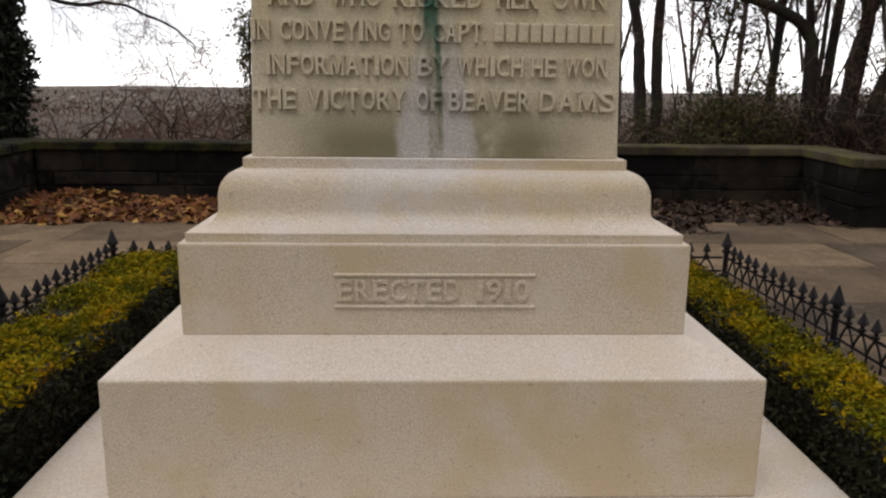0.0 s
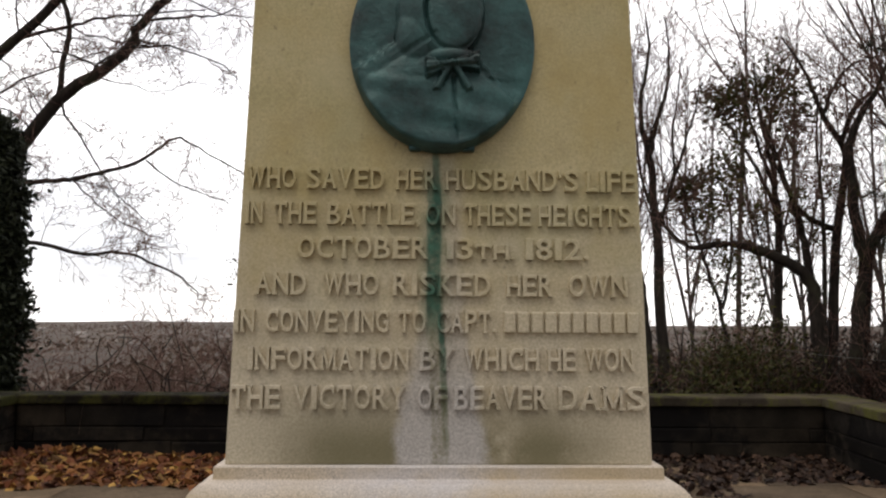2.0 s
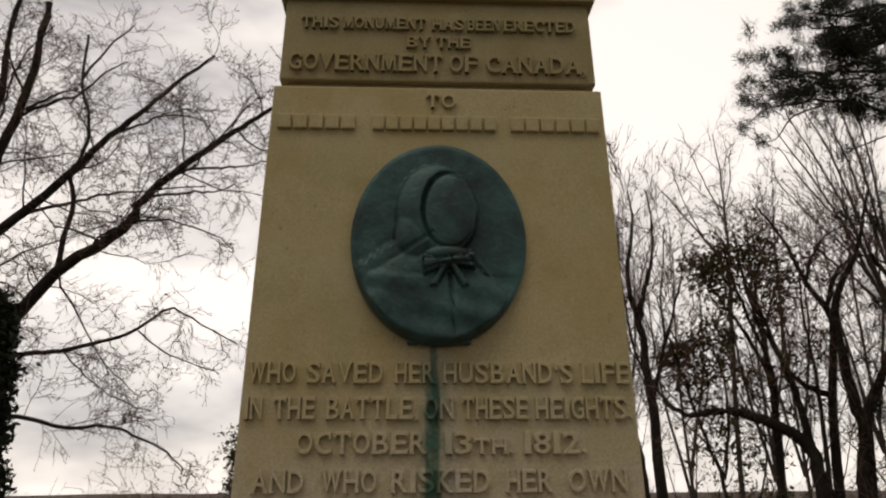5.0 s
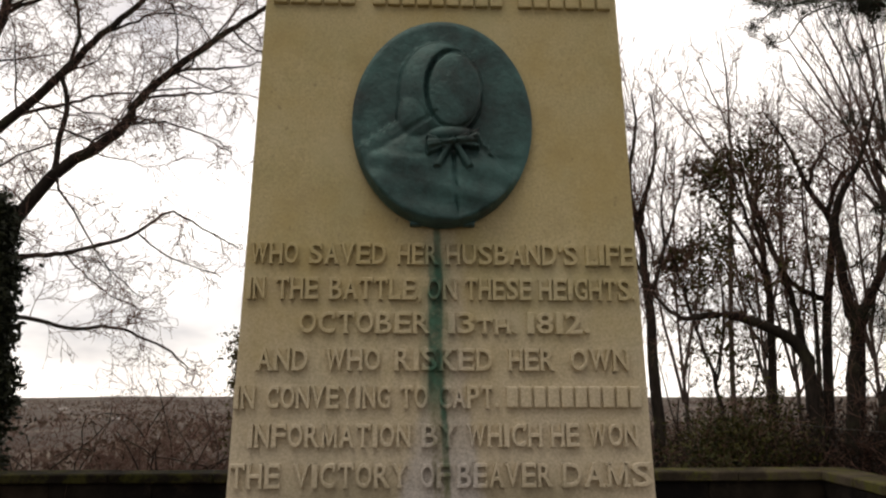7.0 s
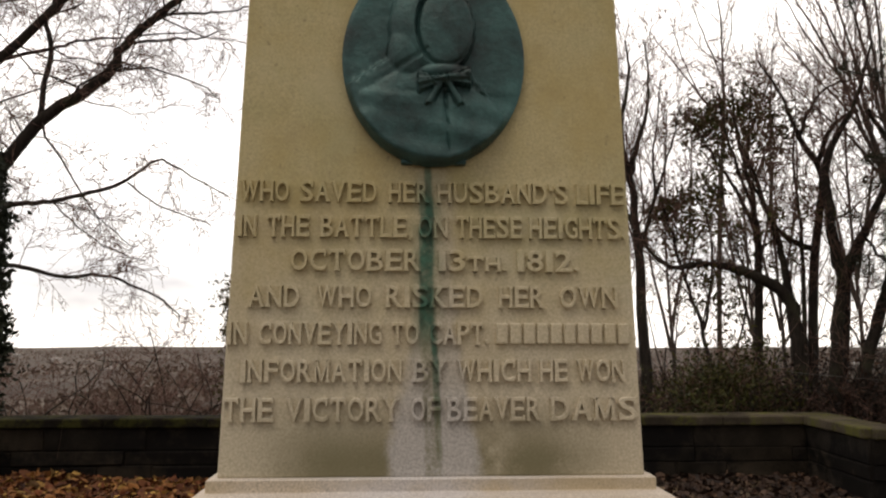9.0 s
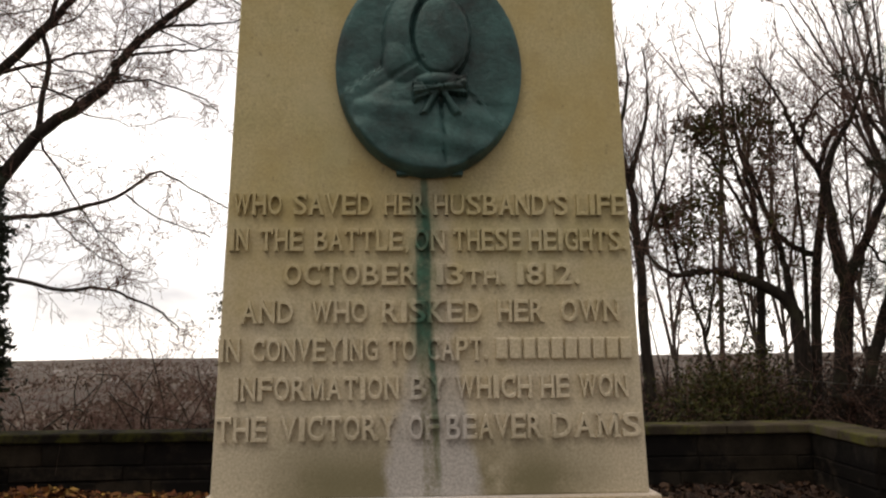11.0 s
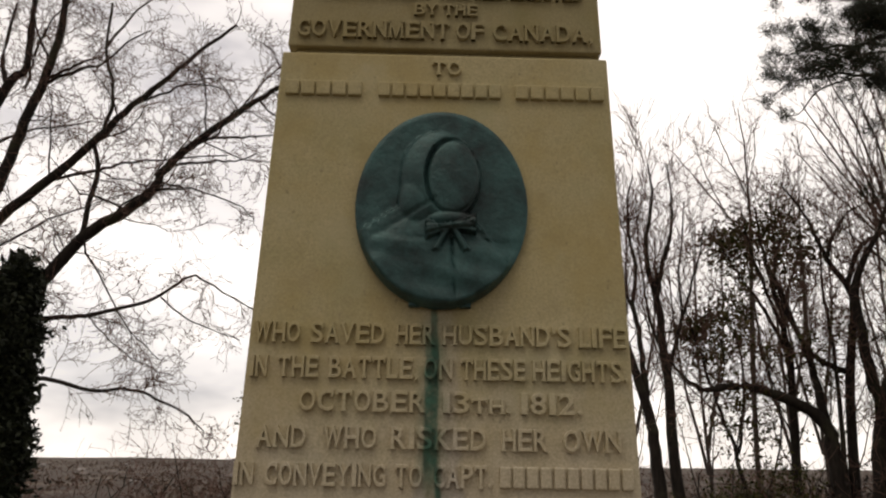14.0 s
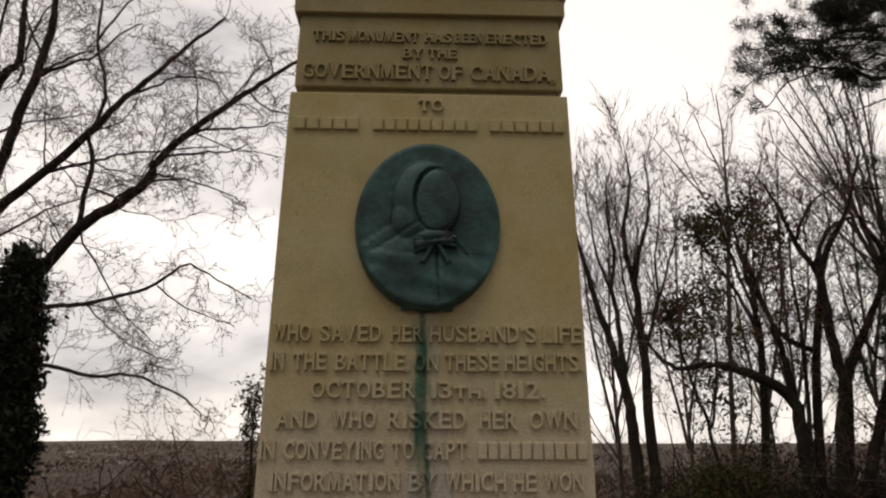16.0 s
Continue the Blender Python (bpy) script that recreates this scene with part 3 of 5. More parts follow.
LEAN = 0.0263
LINES = (
    (2.146, 2.222, (("WHO", -0.675, -0.511), ("SAVED", -0.473, -0.204), ("HER", -0.161, -0.021), ("HUSBAND'S", 0.010, 0.478), ("LIFE", 0.509, 0.680))),
    (2.021, 2.098, (("IN", -0.683, -0.621), ("THE", -0.582, -0.438), ("BATTLE,", -0.399, -0.078), ("ON", -0.058, 0.046), ("THESE", 0.077, 0.310), ("HEIGHTS.", 0.337, 0.682))),
    (1.903, 1.978, (("OCTOBER", -0.498, -0.050), ("13", 0.015, 0.108), ("1812.", 0.292, 0.511))),
    (1.776, 1.852, (("AND", -0.638, -0.465), ("WHO", -0.403, -0.218), ("RISKED", -0.168, 0.167), ("HER", 0.225, 0.383), ("OWN", 0.441, 0.645))),
    (1.649, 1.725, (("IN", -0.707, -0.638), ("CONVEYING", -0.599, -0.182), ("TO", -0.148, -0.055), ("CAPT.", -0.016, 0.188))),
    (1.522, 1.598, (("INFORMATION", -0.655, -0.112), ("BY", -0.074, 0.042), ("WHICH", 0.080, 0.334), ("HE", 0.365, 0.461), ("WON", 0.496, 0.662))),
    (1.391, 1.470, (("THE", -0.708, -0.543), ("VICTORY", -0.497, -0.122), ("OF", -0.079, 0.022), ("BEAVER", 0.045, 0.363), ("DAMS", 0.400, 0.700))),
    (3.249, 3.310, (("TO", -0.052, 0.066),)),
)
for z0, z1, words in LINES:
    for text, x0, x1 in words:
        letters(shaft, text, x0, x1, z0, z1, 0.0, LEAN, GRANITE_SHAFT)
letters(shaft, "TH.", 0.117, 0.255, 1.903, 1.955, 0.0, LEAN, GRANITE_SHAFT)
for count, a, b, z0, z1 in ((10, 0.211, 0.686, 1.651, 1.723), (5, -0.645, -0.330, 3.149, 3.211), (9, -0.271, 0.231, 3.149, 3.211), (6, 0.282, 0.648, 3.149, 3.211)):
    pitch_x = (b - a) / count
    for k in range(count):
        raised_bar("raised_bar", a + k * pitch_x + 0.004, a + (k + 1) * pitch_x - 0.004, z0, z1, 0.0, LEAN, GRANITE_SHAFT, 0.018)
for z0, z1, words in (
    (3.623, 3.680, (("THIS", -0.571, -0.417), ("MONUMENT", -0.398, -0.056), ("HAS", -0.027, 0.106), ("BEEN", 0.122, 0.255), ("ERECTED", 0.274, 0.576))),
    (3.536, 3.590, (("BY", -0.133, -0.036), ("THE", -0.010, 0.131))),
    (3.422, 3.503, (("GOVERNMENT", -0.615, 0.014), ("OF", 0.044, 0.160), ("CANADA,", 0.197, 0.612))),
):
    for text, x0, x1 in words:
        letters(upper_course, text, x0, x1, z0, z1, 0.014, LEAN, GRANITE_TOP)
PLINTH_Y = CY - 0.961
letters(plinth, "ERECTED", -0.375, 0.085, 0.688, 0.772, PLINTH_Y, 0.0, GRANITE, 0.008)
letters(plinth, "1910", 0.152, 0.350, 0.688, 0.772, PLINTH_Y, 0.0, GRANITE, 0.008)
for z in (0.660, 0.783):
    bm = bmesh.new()
    add_box(bm, -0.388, 0.374, PLINTH_Y - 0.008, PLINTH_Y + 0.004, z, z + 0.012, 0.003, 1)
    mpart("raised_fillet", bm, GRANITE, parent=plinth)


def medallion():
    """Oval bronze with a plain, softly modelled relief of a draped bust."""
    A, B, N, M = 0.330, 0.401, 150, 64

    def step(x, w):
        x = min(1.0, max(0.0, x / w))
        return x * x * (3 - 2 * x)

    def dome(u, v, cu, cv, ru, rv, h, p):
        return h * max(0.0, 1 - ((u - cu) / ru) ** 2 - ((v - cv) / rv) ** 2) ** p

    def relief(u, v):
        # draped shoulders, a hood round a plain oval, a collar and a bow
        if u < 0.0:
            slope = 0.03 - 0.72 * max(0.0, -u - 0.13)
        else:
            slope = -0.05 - 1.25 * max(0.0, u - 0.13)
        h = 0.024 * step(slope - v, 0.02) + 0.018 * step(slope - 0.03 - v, 0.16)
        hood = max(dome(u, v, -0.012, 0.122, 0.152, 0.192, 0.054, 0.40), dome(u, v, -0.095, 0.02, 0.075, 0.115, 0.046, 0.40))
        h = max(h, hood)
        rim = ((u - 0.040) / 0.104) ** 2 + ((v - 0.112) / 0.158) ** 2
        if rim < 1.15:
            inner = 0.030 + dome(u, v, 0.046, 0.098, 0.11, 0.17, 0.020, 0.5) - 0.010 * math.exp(-((rim - 0.93) / 0.09) ** 2)
            w = step(rim - 1.0, 0.14)
            h = h * w + inner * (1 - w)
        h = max(h, dome(u, v, 0.035, -0.055, 0.10, 0.035, 0.046, 0.4))
        for sx in (-1, 1):
            dx = (u - 0.036) * sx
            if 0 < dx < 0.095:
                half = 0.010 + 0.030 * (dx / 0.095)
                k = abs(v + 0.092 - 0.012 * sx * dx / 0.08) / half
                if k < 1:
                    h = max(h, 0.040 + 0.024 * (1 - k * k) ** 0.5 + 0.005 * math.sin(k * 9))
            if 0 < dx < 0.07 and -0.185 < v < -0.10:
                k = abs(dx - 0.012 - (-0.10 - v) * 0.55) / 0.015
                if k < 1:
                    h = max(h, 0.040 + 0.014 * (1 - k * k) ** 0.5)
        h = max(h, dome(u, v, 0.036, -0.092, 0.02, 0.022, 0.068, 0.5))
        # the front opening, folds over the arms and the cape's edge
        if v < -0.13:
            h -= 0.011 * math.exp(-((u - 0.040 + 0.06 * (v + 0.15)) / 0.006) ** 2)
            h += 0.0025 * math.sin(20 * u + 46 * v) + 0.002 * math.sin(64 * v + 9 * u)
        for c0, c1 in ((-0.05, 0.66),):
            d = v - (c0 + c1 * (u + 0.13)) if u < -0.02 else 1.0
            if abs(d) < 0.016 and v < slope:
                h -= 0.004 * (1 - (d / 0.016) ** 2)
        d = v + 0.11 + 0.9 * (u - 0.14) if u > 0.09 else 1.0
        if abs(d) < 0.016 and v < slope:
            h -= 0.006 * (1 - (d / 0.016) ** 2)
        return h

    verts, faces = [], []
    for j in range(M + 1):
        r = j / M
        for i in range(N):
            a = 2 * math.pi * i / N
            u, v = A * r * math.cos(a), B * r * math.sin(a)
            edge = 0.006 * max(0.0, (r - 0.94) / 0.06) ** 2
            d = 0.030 + relief(u, v) * min(1.0, (1 - r) / 0.05) - edge
            verts.append((u, -d, v))
    for j in range(M):
        for i in range(N):
            k = (i + 1) % N
            faces.append((j * N + i, (j + 1) * N + i, (j + 1) * N + k, j * N + k))
    n0 = len(verts)
    for i in range(N):
        a = 2 * math.pi * i / N
        verts.append((A * 0.985 * math.cos(a), 0.012, B * 0.985 * math.sin(a)))
    for i in range(N):
        k = (i + 1) % N
        faces.append((M * N + i, n0 + i, n0 + k, M * N + k))
    ob = mesh_object("medallion", verts, faces, BRONZE, monument, "green-weathered oval bronze medallion with a plain relief bust", True)
    ob.matrix_local = pose(-0.004, LEAN * (2.675 - 1.3) - CY, 2.675, -math.degrees(math.atan(LEAN)), 0, 0)
    ob.data.set_sharp_from_angle(angle=radians(40))


medallion()
for x in (-0.098, 0.090):
    bm = bmesh.new()
    add_box(bm, x - 0.022, x + 0.022, -0.004, 0.046, 2.284, 2.322, 0.006, 2)
    mpart("mounting_lug", bm, BRONZE, "dark bronze lug under the medallion")

# ---- ground, falling away behind the terrace to the valley and the horizon ----
GZ = -0.15


def ground_z(x, y):
    s = max(0.0, y - 8.2)
    return GZ - 0.05 - 27.0 * (1 - math.exp(-s / 70.0)) + (0.10 * noise.noise((x * 0.3, y * 0.3, 0)) if y > 8.2 else 0.0) + (18.0 * noise.noise((x * 0.0011, y * 0.0011, 5.0)) * min(1.0, (y - 900) / 1500) if y > 900 else 0.0)


rings = [0.0, 2, 4, 6, 7, 8, 9, 10, 11.5, 13, 15, 17.5, 20, 25, 30, 37, 45, 55, 70, 90, 120, 170, 250, 400, 700, 1300, 2600, 4850]
gv, gf, SEG = [], [], 120
for r in rings:
    for i in range(SEG):
        a = 2 * math.pi * i / SEG
        x, y = r * math.cos(a), r * math.sin(a)
        gv.append((x, y, ground_z(x, y)))
for j in range(len(rings) - 1):
    for i in range(SEG):
        k = (i + 1) % SEG
        gf.append((j * SEG + i, (j + 1) * SEG + i, (j + 1) * SEG + k, j * SEG + k) if j else (i, SEG + i, SEG + k))
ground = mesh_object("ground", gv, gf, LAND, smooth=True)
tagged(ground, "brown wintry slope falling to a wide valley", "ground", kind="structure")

# ---- plants ----


def tubes(paths, sides_of):
    """One mesh of tapered round limbs: each path is (points, radii)."""
    groups = {}
    for pts, rad in paths:
        groups.setdefault((len(pts), sides_of(rad[0])), []).append((pts, rad))
    verts, faces, o = [], [], 0
    for (m, sides), items in groups.items():
        pts = np.array([p for p, _ in items], float)
        rad = np.array([r for _, r in items], float)
        tan = np.gradient(pts, axis=1)
        tan /= np.linalg.norm(tan, axis=2)[..., None] + 1e-9
        ref = np.where(np.abs(tan[:, :1, 2:]) < 0.9, np.array((0.0, 0.0, 1.0)), np.array((1.0, 0.0, 0.0)))
        e1 = np.cross(tan, np.broadcast_to(ref, tan.shape))
        e1 /= np.linalg.norm(e1, axis=2)[..., None] + 1e-9
        e2 = np.cross(tan, e1)
        ang = np.arange(sides) * 2 * math.pi / sides
        ring = pts[:, :, None, :] + rad[:, :, None, None] * (np.cos(ang)[:, None] * e1[:, :, None, :] + np.sin(ang)[:, None] * e2[:, :, None, :])
        n = len(items)
        base = o + (np.arange(n) * m * sides)[:, None, None] + (np.arange(m - 1) * sides)[None, :, None]
        i0 = base + np.arange(sides)
        i1 = base + (np.arange(sides) + 1) % sides
        faces.append(np.stack([i0, i1, i1 + sides, i0 + sides], -1).reshape(-1, 4))
        verts.append(ring.reshape(-1, 3))
        o += n * m * sides
    return np.concatenate(verts).tolist(), np.concatenate(faces).tolist()


def round_sides(r):
    return 9 if r > 0.05 else 6 if r > 0.015 else 3


def wander(rng, p, d, length, r0, r1, steps, bend, lift):
    """A limb that wanders from p along d, thinning from r0 to r1."""
    p, d = np.array(p, float), np.array(d, float)
    pts = [p.copy()]
    for _ in range(steps):
        d = d + rng.normal(0, bend, 3) + np.array((0, 0, lift))
        d /= np.linalg.norm(d)
        p = p + d * (length / steps)
        pts.append(p.copy())
    return np.array(pts), np.linspace(r0, r1, steps + 1), d


def side_dir(rng, d, lo, hi):
    """A direction at lo to hi degrees from d, anywhere round it."""
    a = rng.normal(0, 1, 3)
    a -= d * (a @ d)
    a /= np.linalg.norm(a)
    t = radians(rng.uniform(lo, hi))
    return d * math.cos(t) + a * math.sin(t)


RATES = (2.4, 4.8, 5.8, 4.6)


def sprout(rng, pts, rad, limbs, twigs, level, top, density, ratio=0.5, lift=0.05, angle=(28, 60), bend=0.13, low=0.2, thin=0.0036, tip=(0.15, 0.35)):
    """Sends side branches off a limb, and branches off those, down to fine twigs."""
    length = np.linalg.norm(np.diff(pts, axis=0), axis=1).sum()
    count = max(3, int(density * RATES[level] * length))
    for q in range(count):
        f = low + (1 - low) * (q + rng.uniform(0, 1)) / count
        i = min(int(f * (len(pts) - 1)), len(pts) - 2)
        w = f * (len(pts) - 1) - i
        p = pts[i] * (1 - w) + pts[i + 1] * w
        d = pts[i + 1] - pts[i]
        d /= np.linalg.norm(d) + 1e-9
        nd = side_dir(rng, d, *angle)
        ln = max(length * ratio * rng.uniform(0.5, 1.15) * (1.15 - 0.55 * f), 0.0)
        if level:
            ln = max(ln, rng.uniform(0.22, 0.60) if level < 3 else rng.uniform(*tip))
        r0 = max(thin * 1.25, min(float(np.interp(f, np.linspace(0, 1, len(rad)), rad)) * 0.6, ln * 0.0095))
        sub, sr, _ = wander(rng, p, nd, ln, r0, max(thin * 0.8, r0 * 0.3), 6 if ln > 0.8 else 3 if level < 3 else 2, bend, lift)
        (limbs if r0 > 0.014 else twigs).append((sub, sr))
        if level < top:
            sprout(rng, sub, sr, limbs, twigs, level + 1, top, density, ratio, lift, angle, bend, 0.15, thin, tip)


def leaf_cards(rng, centres, size, per, spread, flat=0.0):
    """Small folded leaves, two triangles bent along the midrib each, scattered about the centres."""
    n = len(centres) * per
    c = np.repeat(np.asarray(centres, float), per, axis=0) + rng.normal(0, spread, (n, 3))
    a = rng.normal(0, 1, (n, 3))
    a[:, 2] *= 1 - flat
    a /= np.linalg.norm(a, axis=1)[:, None]
    b = np.cross(a, rng.normal(0, 1, (n, 3)))
    b /= np.linalg.norm(b, axis=1)[:, None] + 1e-9
    k = np.cross(a, b)
    s = size * rng.uniform(0.6, 1.3, (n, 1))
    v = np.stack([c - a * s, c + b * s * 0.45 + k * s * 0.18, c + a * s, c - b * s * 0.45 + k * s * 0.18], 1).reshape(-1, 3)
    f = (np.arange(n)[:, None] * 4 + np.array([[0, 1, 2, 3]]))
    tri = np.concatenate([f[:, [0, 1, 2]], f[:, [0, 2, 3]]])
    return v.tolist(), tri.tolist()


def plant(name, label, category, paths, twigs, bark_mat, twig_mat, leaves=None, leaf_mat=None, leaf_name="leaves", group=""):
    t = thing(name, label, category, group, tuple(paths[0][0][0]))
    off = Vector(t.location)
    for nm, ps, mm in (("trunk", paths, bark_mat), ("crown", twigs, twig_mat)):
        if ps:
            v, f = tubes([(np.asarray(p) - np.array(off), r) for p, r in ps], round_sides)
            ob = mesh_object(nm, v, f, mm, t, smooth=True)
            if nm == "crown":
                tagged(ob, kind="stuff")
    if leaves:
        v, f = leaves
        tagged(mesh_object(leaf_name, (np.array(v) - np.array(off)).tolist(), f, leaf_mat, t), kind="stuff")
    return t


def stem(points, r0, r1, y=None, jitter=0.0, rng=None):
    """A limb through a few control points, smoothed."""
    p = np.array([(a[0], y if len(a) == 2 else a[1], a[-1]) for a in points], float)
    t = np.linspace(0, len(p) - 1, (len(p) - 1) * 4 + 1)
    out = []
    for u in t:
        i = min(int(u), len(p) - 2)
        w = u - i
        p0, p1, p2, p3 = p[max(i - 1, 0)], p[i], p[i + 1], p[min(i + 2, len(p) - 1)]
        out.append(0.5 * (2 * p1 + (p2 - p0) * w + (2 * p0 - 5 * p1 + 4 * p2 - p3) * w * w + (3 * p1 - p0 - 3 * p2 + p3) * w ** 3))
    out = np.array(out)
    if rng is not None and jitter:
        out[1:] += rng.normal(0, jitter, out[1:].shape)
    return out, np.linspace(r0, r1, len(out))


# the big bare tree whose limbs reach in over the terrace
rng = np.random.default_rng(11)
limbs, twigs = [], []
main = [
    stem([(-10.6, 12.4, -0.6), (-10.5, 12.3, 1.5), (-10.2, 12.2, 3.2), (-10.3, 12.3, 6.0), (-10.0, 12.6, 10.0)], 0.36, 0.16),
    stem([(-10.3, 12.2, 2.2), (-8.9, 12.1, 3.5), (-7.7, 12.0, 4.9), (-7.04, 12.0, 5.83), (-6.24, 12.0, 6.43), (-5.73, 12.0, 6.87), (-5.54, 12.0, 7.37), (-4.85, 12.0, 8.08), (-4.1, 12.0, 8.7), (-3.5, 12.0, 9.13), (-2.88, 12.0, 9.61), (-1.6, 12.1, 10.4)], 0.125, 0.024),
    stem([(-10.3, 12.3, 4.8), (-9.2, 12.2, 5.9), (-7.99, 12.0, 6.92), (-7.05, 12.0, 7.92), (-6.5, 12.0, 8.6), (-5.83, 12.0, 9.28), (-5.17, 12.0, 10.0), (-4.37, 12.0, 10.74)], 0.10, 0.024),
    stem([(-7.04, 12.0, 5.83), (-6.98, 12.0, 6.57), (-6.89, 12.0, 7.28), (-7.02, 12.0, 7.92), (-6.89, 12.1, 8.47), (-6.88, 12.1, 9.2), (-7.15, 12.1, 10.1), (-7.12, 12.1, 11.2)], 0.048, 0.022),
    stem([(-10.3, 12.2, 3.4), (-9.0, 12.1, 4.1), (-7.42, 12.0, 4.23), (-6.74, 12.0, 4.29), (-6.2, 12.0, 4.42), (-5.34, 12.0, 4.71), (-4.78, 12.0, 5.14), (-4.34, 12.0, 4.92), (-3.4, 12.0, 4.46)], 0.052, 0.010),
    stem([(-10.4, 12.2, 2.6), (-8.85, 12.1, 3.1), (-7.28, 12.0, 3.05), (-6.5, 12.0, 2.87), (-5.71, 12.0, 2.9), (-5.18, 12.0, 2.74), (-4.54, 12.0, 2.42), (-4.21, 12.0, 2.1)], 0.045, 0.010),
    stem([(-10.2, 12.3, 5.2), (-9.3, 12.2, 6.0), (-8.79, 12.0, 7.23), (-8.53, 12.0, 8.31), (-8.3, 12.0, 9.3), (-8.12, 12.0, 10.24), (-8.1, 12.1, 12.0)], 0.11, 0.06),
    stem([(-7.8, 12.0, 7.06), (-6.89, 12.0, 7.28), (-6.41, 12.0, 7.47), (-5.44, 12.0, 7.57), (-4.3, 12.0, 7.72)], 0.032, 0.010),
    stem([(-5.5, 12.0, 7.42), (-4.67, 12.0, 7.55), (-4.12, 12.0, 7.56), (-3.69, 12.0, 7.72)], 0.026, 0.009),
    stem([(-5.31, 12.0, 4.68), (-4.79, 12.0, 4.27), (-4.3, 12.0, 4.09), (-3.7, 12.0, 3.85)], 0.017, 0.008),
    stem([(-10.0, 12.4, 7.4), (-9.05, 12.0, 9.15), (-8.7, 12.0, 9.6), (-8.83, 12.1, 11.0), (-8.7, 12.1, 12.4)], 0.09, 0.04),
    stem([(-4.85, 12.0, 8.05), (-4.26, 12.0, 8.1), (-3.71, 12.0, 8.13), (-3.1, 12.0, 8.25)], 0.028, 0.009),
    stem([(-6.45, 12.0, 8.72), (-5.81, 12.0, 9.02), (-5.11, 12.0, 9.29), (-4.37, 12.0, 9.14)], 0.028, 0.009),
    stem([(-8.3, 12.0, 9.3), (-7.8, 12.0, 9.6), (-7.16, 12.0, 9.86)], 0.03, 0.012),
    stem([(-6.69, 12.0, 4.29), (-6.18, 12.0, 3.8), (-5.53, 12.0, 3.38), (-4.89, 12.0, 3.14)], 0.014, 0.007),
    stem([(-6.2, 12.0, 4.42), (-5.66, 12.0, 3.86), (-5.11, 12.0, 3.43)], 0.013, 0.007),
    stem([(-9.6, 12.2, 5.3), (-8.61, 12.1, 5.72), (-7.74, 12.0, 6.21), (-7.15, 12.0, 6.46), (-6.23, 12.0, 6.84)], 0.026, 0.009),
    stem([(-5.72, 12.0, 6.87), (-4.95, 12.0, 6.95), (-4.02, 12.0, 6.63), (-3.61, 12.0, 6.30)], 0.020, 0.008),
    stem([(-6.93, 12.0, 7.30), (-6.39, 12.0, 7.12), (-5.73, 12.0, 6.94)], 0.016, 0.008),
    stem([(-8.35, 12.0, 9.2), (-7.59, 12.1, 9.63), (-7.14, 12.1, 9.79), (-6.67, 12.1, 10.33), (-6.23, 12.1, 10.59)], 0.032, 0.010),
    stem([(-8.53, 12.0, 8.5), (-8.25, 12.1, 9.58), (-8.62, 12.1, 10.38), (-8.90, 12.1, 11.3)], 0.034, 0.012),
    stem([(-9.2, 12.1, 7.85), (-8.56, 12.1, 8.15), (-7.88, 12.1, 8.27), (-7.09, 12.1, 8.44)], 0.024, 0.008),
    stem([(-9.05, 12.0, 9.15), (-9.3, 12.1, 9.9), (-9.2, 12.1, 11.2)], 0.05, 0.02),
    stem([(-8.68, 12.0, 9.1), (-8.53, 11.9, 9.44), (-8.49, 11.9, 9.98), (-8.24, 11.9, 10.7), (-7.8, 11.9, 11.3)], 0.03, 0.010),
    stem([(-7.15, 12.1, 10.1), (-6.72, 12.1, 10.9), (-6.2, 12.1, 11.5)], 0.026, 0.010),
    stem([(-7.23, 12.0, 5.33), (-7.52, 12.0, 5.64), (-7.55, 12.0, 5.92), (-7.43, 12.0, 5.9)], 0.016, 0.008),
]
for p, r in main:
    p[1:] += rng.normal(0, 0.014, p[1:].shape)
main = [(p, r * 1.22) for p, r in main]
limbs += main
for i, (p, r) in enumerate(main[1:], 1):
    low_limb = i in (4, 5, 9, 14, 15)
    sprout(rng, p, r, limbs, twigs, 0, 3, 0.86 if low_limb else 1.02, 0.21 if low_limb else 0.245, -0.03 if low_limb else 0.01, (28, 70), 0.24, 0.12, 0.0046, (0.08, 0.22))
buds = [q[0][-1] for q in twigs if len(q[0]) == 3 and rng.uniform() < 0.5]
plant("bare_tree", "large bare maple with spreading dark limbs and fine reddish twigs", "tree", limbs, twigs, BARK, TWIG, leaf_cards(rng, buds, 0.02, 1, 0.01), LEAF_BROWN, "bud")


